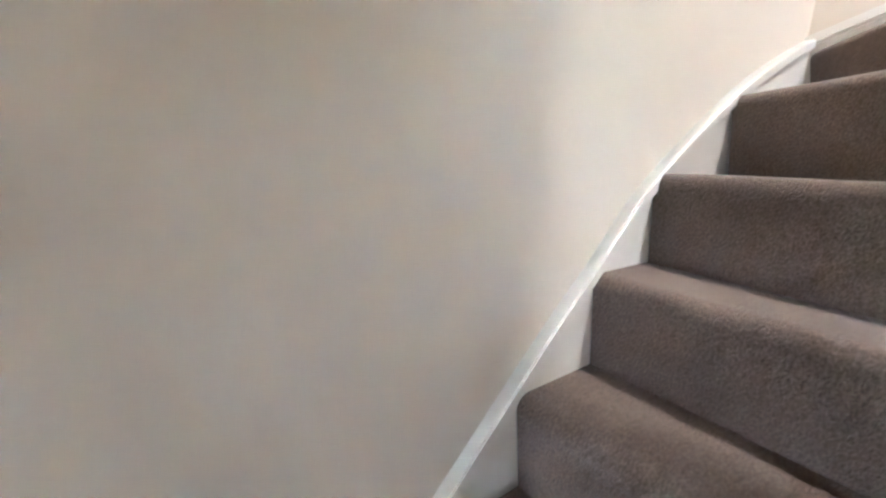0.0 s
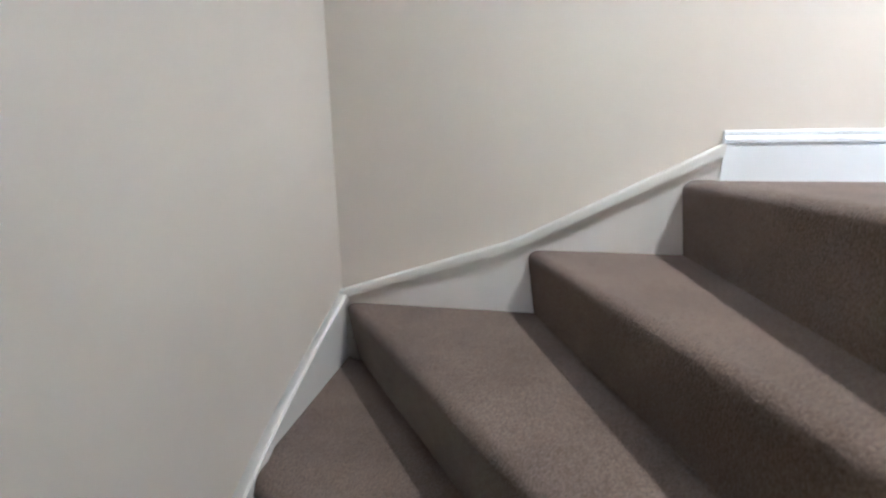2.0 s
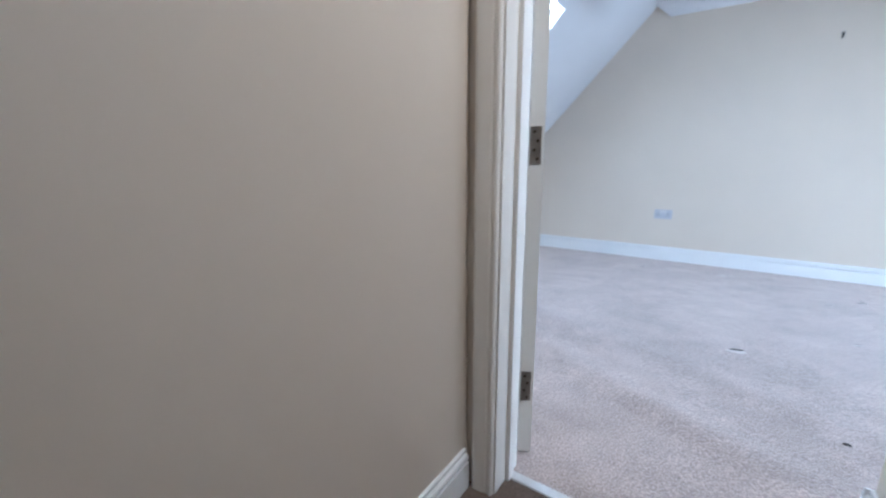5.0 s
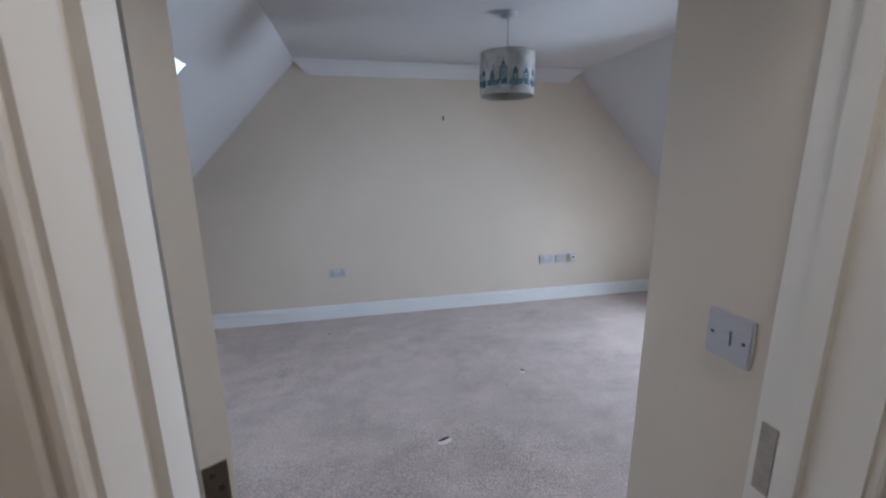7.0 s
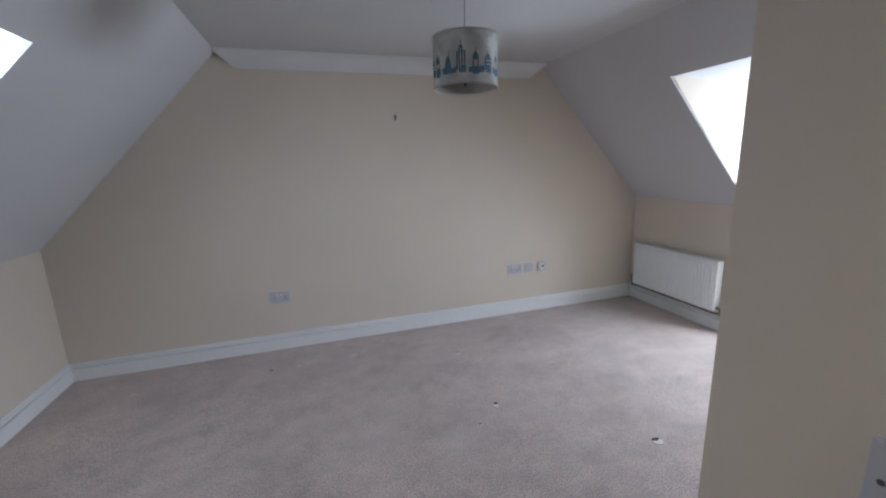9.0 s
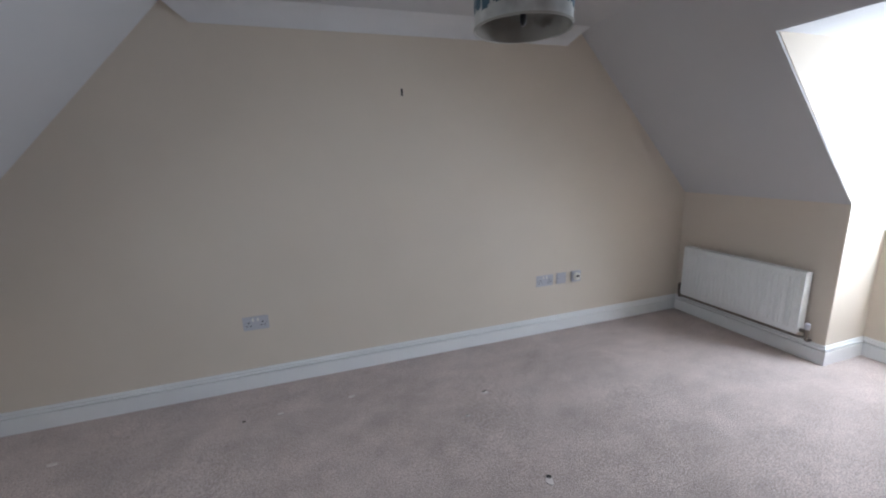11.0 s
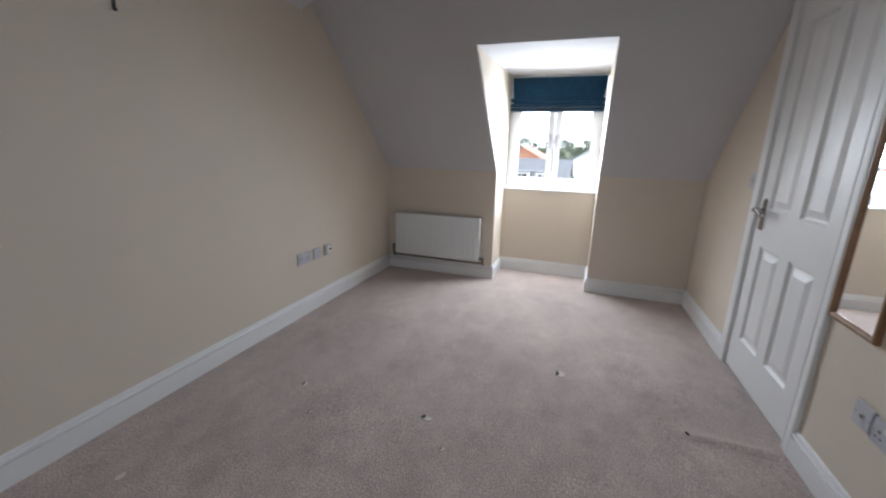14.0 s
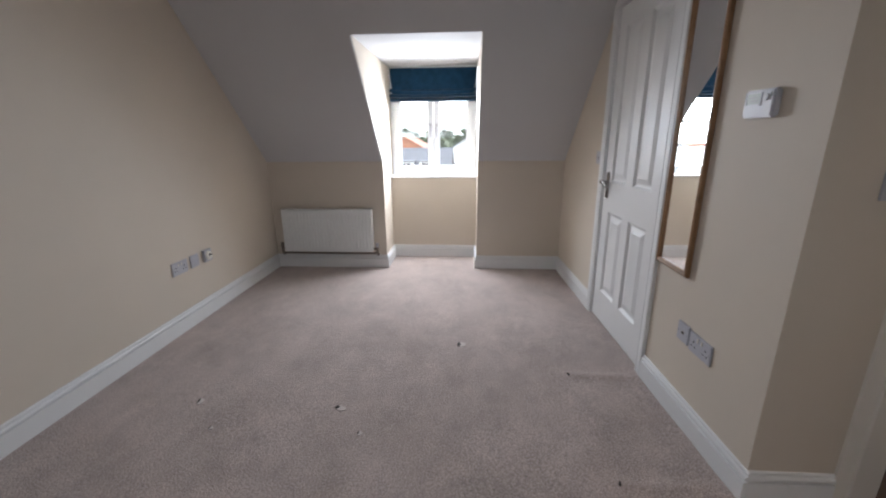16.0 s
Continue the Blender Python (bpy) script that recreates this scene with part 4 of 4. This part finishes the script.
def light_switch(m, label):
    e_ = plate_on("light_switch", m, 0.086, label, "light switch")
    b_ = bmesh.new()
    prism(b_, [(-0.005, 0.0085, -0.013), (-0.005, 0.0093, -0.013), (-0.005, 0.0125, 0.012), (-0.005, 0.0085, 0.013)], (0.008, 0, 0))
    part("rocker", b_, M_PLASTIC, e_)
    b_ = bmesh.new()
    prism(b_, [(-0.0072, 0.0086, -0.014), (-0.0052, 0.0086, -0.014), (-0.0052, 0.0086, 0.014), (-0.0062, 0.0086, 0.014)], (0, 0.0008, 0))
    part("slot", b_, M_BLACK, e_)
    for s in (-1, 1):
        b_ = bmesh.new()
        tube(b_, [(s * 0.030, 0.008, 0), (s * 0.030, 0.0098, 0)], 0.0034, 10)
        part("screw", b_, M_SCREW, e_)
    return e_


light_switch(pose(CX, -0.306, 1.110) @ pose(0, 0, 0, 0, 0, 90), "white single rocker light switch by the doorway")
light_switch(face_s(1.705, 1.10), "white single light switch beside the closed door")

th = empty("thermostat", face_s(0.253, 1.344))
tagged(th, "white room thermostat with a small display", "thermostat")
part("body", boxed(((-0.066, 0.0, -0.044), (0.066, 0.028, 0.044))), M_PLASTIC, th, bevel=0.006)
part("display", boxed(((-0.012, 0.027, 0.000), (0.048, 0.0292, 0.032))), M_SCREEN, th, "grey display window")
part("printed_label", boxed(((0.0, 0.0291, 0.007), (0.036, 0.0297, 0.011)), ((0.004, 0.0291, 0.018), (0.040, 0.0297, 0.022))), M_GREY, th)
part("bezel", boxed(((-0.018, 0.0275, -0.006), (-0.012, 0.031, 0.036)), ((0.048, 0.0275, -0.006), (0.054, 0.031, 0.036)), ((-0.012, 0.0275, 0.032), (0.048, 0.031, 0.036)), ((-0.012, 0.0275, -0.006), (0.048, 0.031, -0.002))), M_PLASTIC, th, bevel=0.001)
bm = bmesh.new()
tube(bm, [(-0.036, 0.027, 0.018), (-0.036, 0.033, 0.018)], 0.010, 16)
part("dial", bm, M_PLASTIC, th, smooth=True)
part("slot", boxed(((-0.058, 0.0275, 0.020), (-0.050, 0.0286, 0.034))), M_BLACK, th)

hook = empty("picture_hook", face_n(0.316, 1.782))
tagged(hook, "small dark picture hook fixed to the wall", "hook")
bm = boxed(((-0.006, 0, -0.022), (0.006, 0.003, 0.020)))
part("back_plate", bm, M_BLACK, hook)
bm = bmesh.new()
tube(bm, [(0, 0.002, -0.018), (0, 0.010, -0.022), (0, 0.014, -0.014)], 0.003, 8)
part("hook_tip", bm, M_BLACK, hook)


# dents and nicks that furniture left in the carpet
def carpet_nick(x, y, ang, w, l, pale, dark):
    e_ = empty("carpet_mark", pose(x, y, carpet_z(x, y) + 0.001, 0, 0, ang))
    tagged(e_, "furniture dent crushed into the taupe carpet", "carpet mark", group="furniture dents in the carpet")

    def rag(cx, cy, rx, ry, z, n=11, seed=0.0):
        b_ = bmesh.new()
        lo_ = []
        for k in range(n):
            a = 2 * math.pi * k / n
            q = 0.8 + 0.35 * noise.noise(Vector((x * 9 + k * 1.7 + seed, y * 9, seed)))
            lo_.append((cx + rx * q * math.cos(a), cy + ry * q * math.sin(a), -0.002))
        prism(b_, lo_, (0, 0, 0.002 + z))
        return b_
    if pale:
        part("flattened_pile", rag(0, 0, w, l, 0.0025), M_PALE, e_, "pale flattened pile")
    if dark:
        part("slit", rag(w * 0.1, l * 0.62, w * 0.8, l * (0.5 if not pale else 0.40), 0.0035, seed=3.0), M_DARK, e_, "dark slit in the pile")


for x, y, ang, w, l, pale, dark in (
        (-0.10, 0.919, 20, 0.052, 0.026, 1, 1), (0.563, 1.477, -20, 0.020, 0.034, 1, 1), (1.199, 0.91, 0, 0.034, 0.030, 1, 1),
        (0.58, 2.185, 10, 0.028, 0.017, 1, 1), (0.407, 1.345, 0, 0.014, 0.012, 1, 1), (0.403, 2.02, 0, 0.014, 0.010, 1, 1),
        (-0.175, 2.445, 5, 0.024, 0.014, 1, 0), (-0.567, 2.422, 0, 0.024, 0.014, 1, 0), (-0.759, 2.417, 0, 0.015, 0.010, 0, 1),
        (-1.596, 2.405, 0, 0.026, 0.014, 1, 0), (0.90, 0.326, 30, 0.018, 0.010, 0, 1), (0.19, 0.304, 0, 0.016, 0.010, 0, 1)):
    carpet_nick(x, y, ang, w, l, pale, dark)

# ---- outside the windows ----
ground = structure(finish("ground", boxed(((-2500, -2500, -5.6), (2500, 2500, -5.4))), M_GROUND), "grass and drives far below the window", "ground")


def roof_pitch(b_, x0, x1, y0, y1, z0, rise, over, along):
    """A gabled roof of two thick slopes; along: the ridge's axis."""
    if along == 'y':
        cx = (x0 + x1) / 2
        for xe in (x0 - over, x1 + over):
            zl = z0 - over * rise / (cx - x0)
            pts = [(xe, y0 - over, zl), (xe, y1 + over, zl), (cx, y1 + over, z0 + rise), (cx, y0 - over, z0 + rise)]
            prism(b_, pts, (0, 0, 0.14))
    else:
        cy = (y0 + y1) / 2
        for ye in (y0 - over, y1 + over):
            zl = z0 - over * rise / (cy - y0)
            pts = [(x0 - over, ye, zl), (x1 + over, ye, zl), (x1 + over, cy, z0 + rise), (x0 - over, cy, z0 + rise)]
            prism(b_, pts, (0, 0, 0.14))


def house(name, x0, x1, y0, y1, ze, rise, along, m_wall, m_roof, label, windows=(), dormers=(), chimney=None, lean=False):
    e_ = empty(name, pose((x0 + x1) / 2, (y0 + y1) / 2, -5.4))
    tagged(e_, label, "house")
    off = Matrix.Translation((-(x0 + x1) / 2, -(y0 + y1) / 2, 5.4))

    def add(nm, b_, mtl, par=None, lab=""):
        bmesh.ops.transform(b_, matrix=off, verts=b_.verts)
        return part(nm, b_, mtl, par or e_, lab)
    b_ = boxed(((x0, y0, -5.4), (x1, y1, ze)))
    if along == 'y':
        for y in (y0, y1 - 0.2):
            prism(b_, [(x0, y, ze), (x1, y, ze), ((x0 + x1) / 2, y, ze + rise)], (0, 0.2, 0))
    else:
        for x in (x0, x1 - 0.2):
            prism(b_, [(x, y0, ze), (x, y1, ze), (x, (y0 + y1) / 2, ze + rise)], (0.2, 0, 0))
    wall_ = add("wall", b_, m_wall)
    b_ = bmesh.new()
    roof_pitch(b_, x0, x1, y0, y1, ze, rise, 0.3, along)
    # courses of tiles as raised lips on the slope that looks this way
    if along == 'y':
        cx = (x0 + x1) / 2
        nrow = 16
        for r in range(nrow):
            f = (r + 0.3) / nrow
            xx, zz_ = x0 + (cx - x0) * f, ze + rise * f
            box(b_, (xx - 0.03, y0 - 0.3, zz_ + 0.12), (xx + 0.05, y1 + 0.3, zz_ + 0.175))
    roof = add("roof", b_, m_roof)
    for yy, zz_, w, h_ in windows:
        w_ = add("window", boxed(((x0 - 0.06, yy - w / 2, zz_), (x0 + 0.02, yy + w / 2, zz_ + h_))), M_PVC)
        n_ = 2
        for k in range(n_):
            pw = (w - 0.06 * (n_ + 1)) / n_
            ya = yy - w / 2 + 0.06 + k * (pw + 0.06)
            add("pane", boxed(((x0 - 0.075, ya, zz_ + 0.06), (x0 - 0.05, ya + pw, zz_ + h_ - 0.06))), M_GLASSDARK, w_)
    for yy, f in dormers:
        cx = (x0 + x1) / 2
        xx, zz_ = x0 + (cx - x0) * f, ze + rise * f
        b_ = boxed(((xx, yy - 0.6, zz_), (xx + 1.8, yy + 0.6, zz_ + 0.85)))
        d_ = add("dormer", b_, M_WHITEREND)
        b_ = boxed(((xx - 0.12, yy - 0.7, zz_ + 0.85), (xx + 1.9, yy + 0.7, zz_ + 0.93)))
        add("dormer_roof", b_, M_SLATE, d_)
        add("pane", boxed(((xx - 0.03, yy - 0.40, zz_ + 0.22), (xx + 0.01, yy - 0.05, zz_ + 0.7)), ((xx - 0.03, yy + 0.05, zz_ + 0.22), (xx + 0.01, yy + 0.40, zz_ + 0.7))), M_GLASSDARK, d_)
    if lean:
        b_ = bmesh.new()
        prism(b_, [(x0, y0, ze - 0.35), (x0, y1, ze - 0.35), (x0 - 1.6, y1, ze - 1.0), (x0 - 1.6, y0, ze - 1.0)], (0, 0, -0.12))
        add("lean_to_roof", b_, M_SLATE, roof)
        add("fascia", boxed(((x0 - 0.34, y0, ze - 0.36), (x0 - 0.28, y1, ze - 0.16))), M_WHITEREND, roof)
    if chimney:
        cx_, cy_, w, top = chimney
        add("chimney", boxed(((cx_ - w, cy_ - w, ze), (cx_ + w, cy_ + w, top)), ((cx_ - w - 0.06, cy_ - w - 0.06, top - 0.2), (cx_ + w + 0.06, cy_ + w + 0.06, top - 0.06))), M_BRICK, roof)
    return e_


house("house", 33, 41, 2.6, 15, -1.95, 2.05, 'y', M_BRICK, M_SLATE, "terraced house with dark slate roof and white dormers", windows=((4.4, -4.6, 1.2, 1.2), (6.3, -4.6, 1.2, 1.2)), dormers=((6.2, 0.14), (4.45, 0.14)), lean=True)
house("house", 40, 50, -1.0, 3.4, -0.45, 1.45, 'x', M_WHITEREND, M_SLATE, "white rendered house with a gable end", windows=((0.55, -1.9, 0.35, 0.9), (0.05, -1.9, 0.35, 0.9), (2.3, -1.8, 0.4, 0.5)))
house("house", 56, 66, 6.0, 13.5, -0.9, 2.0, 'x', M_BRICK, M_REDTILE, "orange brick house with red tiled roof", windows=((8.2, -2.2, 1.2, 1.0),))
house("house", 15.5, 22.5, 8.2, 20, -2.2, 3.3, 'y', M_BRICK, M_REDTILE, "brick house with broad red tiled roof", windows=((10, -4.4, 1.2, 1.2), (14, -4.4, 1.2, 1.2)), chimney=(19.0, 17, 0.4, 2.2))


def tree(x, y, height, spread, seed):
    rnd = random.Random(seed)
    e_ = empty("tree", pose(x, y, -5.4))
    tagged(e_, "leafy green tree behind the roofs", "tree", group="trees behind the roofs")
    b_ = bmesh.new()
    tube(b_, [(0, 0, 0), (0.1, 0, height * 0.3), (0.05, 0.1, height * 0.6), (0, 0, height * 0.85)], [0.35, 0.28, 0.16, 0.05], 10)
    for k in range(7):
        a = k * 0.9 + rnd.random()
        z = height * (0.3 + 0.07 * k)
        tube(b_, [(0, 0, z), (spread * 0.35 * math.cos(a), spread * 0.35 * math.sin(a), z + height * 0.12), (spread * 0.7 * math.cos(a), spread * 0.7 * math.sin(a), z + height * 0.2)], [0.12, 0.08, 0.03], 6)
    part("trunk", b_, M_BARK, e_, smooth=True)
    b_ = bmesh.new()
    for k in range(70):
        a, q = rnd.uniform(0, 2 * math.pi), rnd.random() ** 0.5
        z = height * rnd.uniform(0.36, 1.0)
        lim = spread * (1 - abs(z / height - 0.62) ** 1.5 * 2.2)
        c = Vector((q * lim * math.cos(a), q * lim * math.sin(a), z))
        r = spread * rnd.uniform(0.12, 0.22)
        for j in range(42):
            d = Vector((rnd.gauss(0, 1), rnd.gauss(0, 1), rnd.gauss(0, 0.8))).normalized() * r * rnd.uniform(0.5, 1.05)
            t1 = Vector((rnd.gauss(0, 1), rnd.gauss(0, 1), rnd.gauss(0, 1))).normalized() * 0.22
            t2 = Vector((rnd.gauss(0, 1), rnd.gauss(0, 1), rnd.gauss(0, 1))).normalized() * 0.15
            p = c + d
            b_.faces.new([b_.verts.new(p - t1), b_.verts.new(p + t2), b_.verts.new(p + t1), b_.verts.new(p - t2)])
    me_ = bpy.data.meshes.new("crown")
    b_.to_mesh(me_)
    b_.free()
    me_.materials.append(M_LEAF)
    cr = new("crown", me_)
    cr.parent = e_


for i, (x, y, h_, s) in enumerate(((78, 0.5, 7.9, 4.0), (86, 7, 8.2, 4.6), (80, -6, 7.6, 4.6), (88, 15, 8.4, 5), (90, 22, 8.0, 5.2), (84, -16, 8.2, 5.0), (92, 30, 8.6, 5.4), (76, -24, 7.6, 4.4))):
    tree(x, y, h_, s, i)
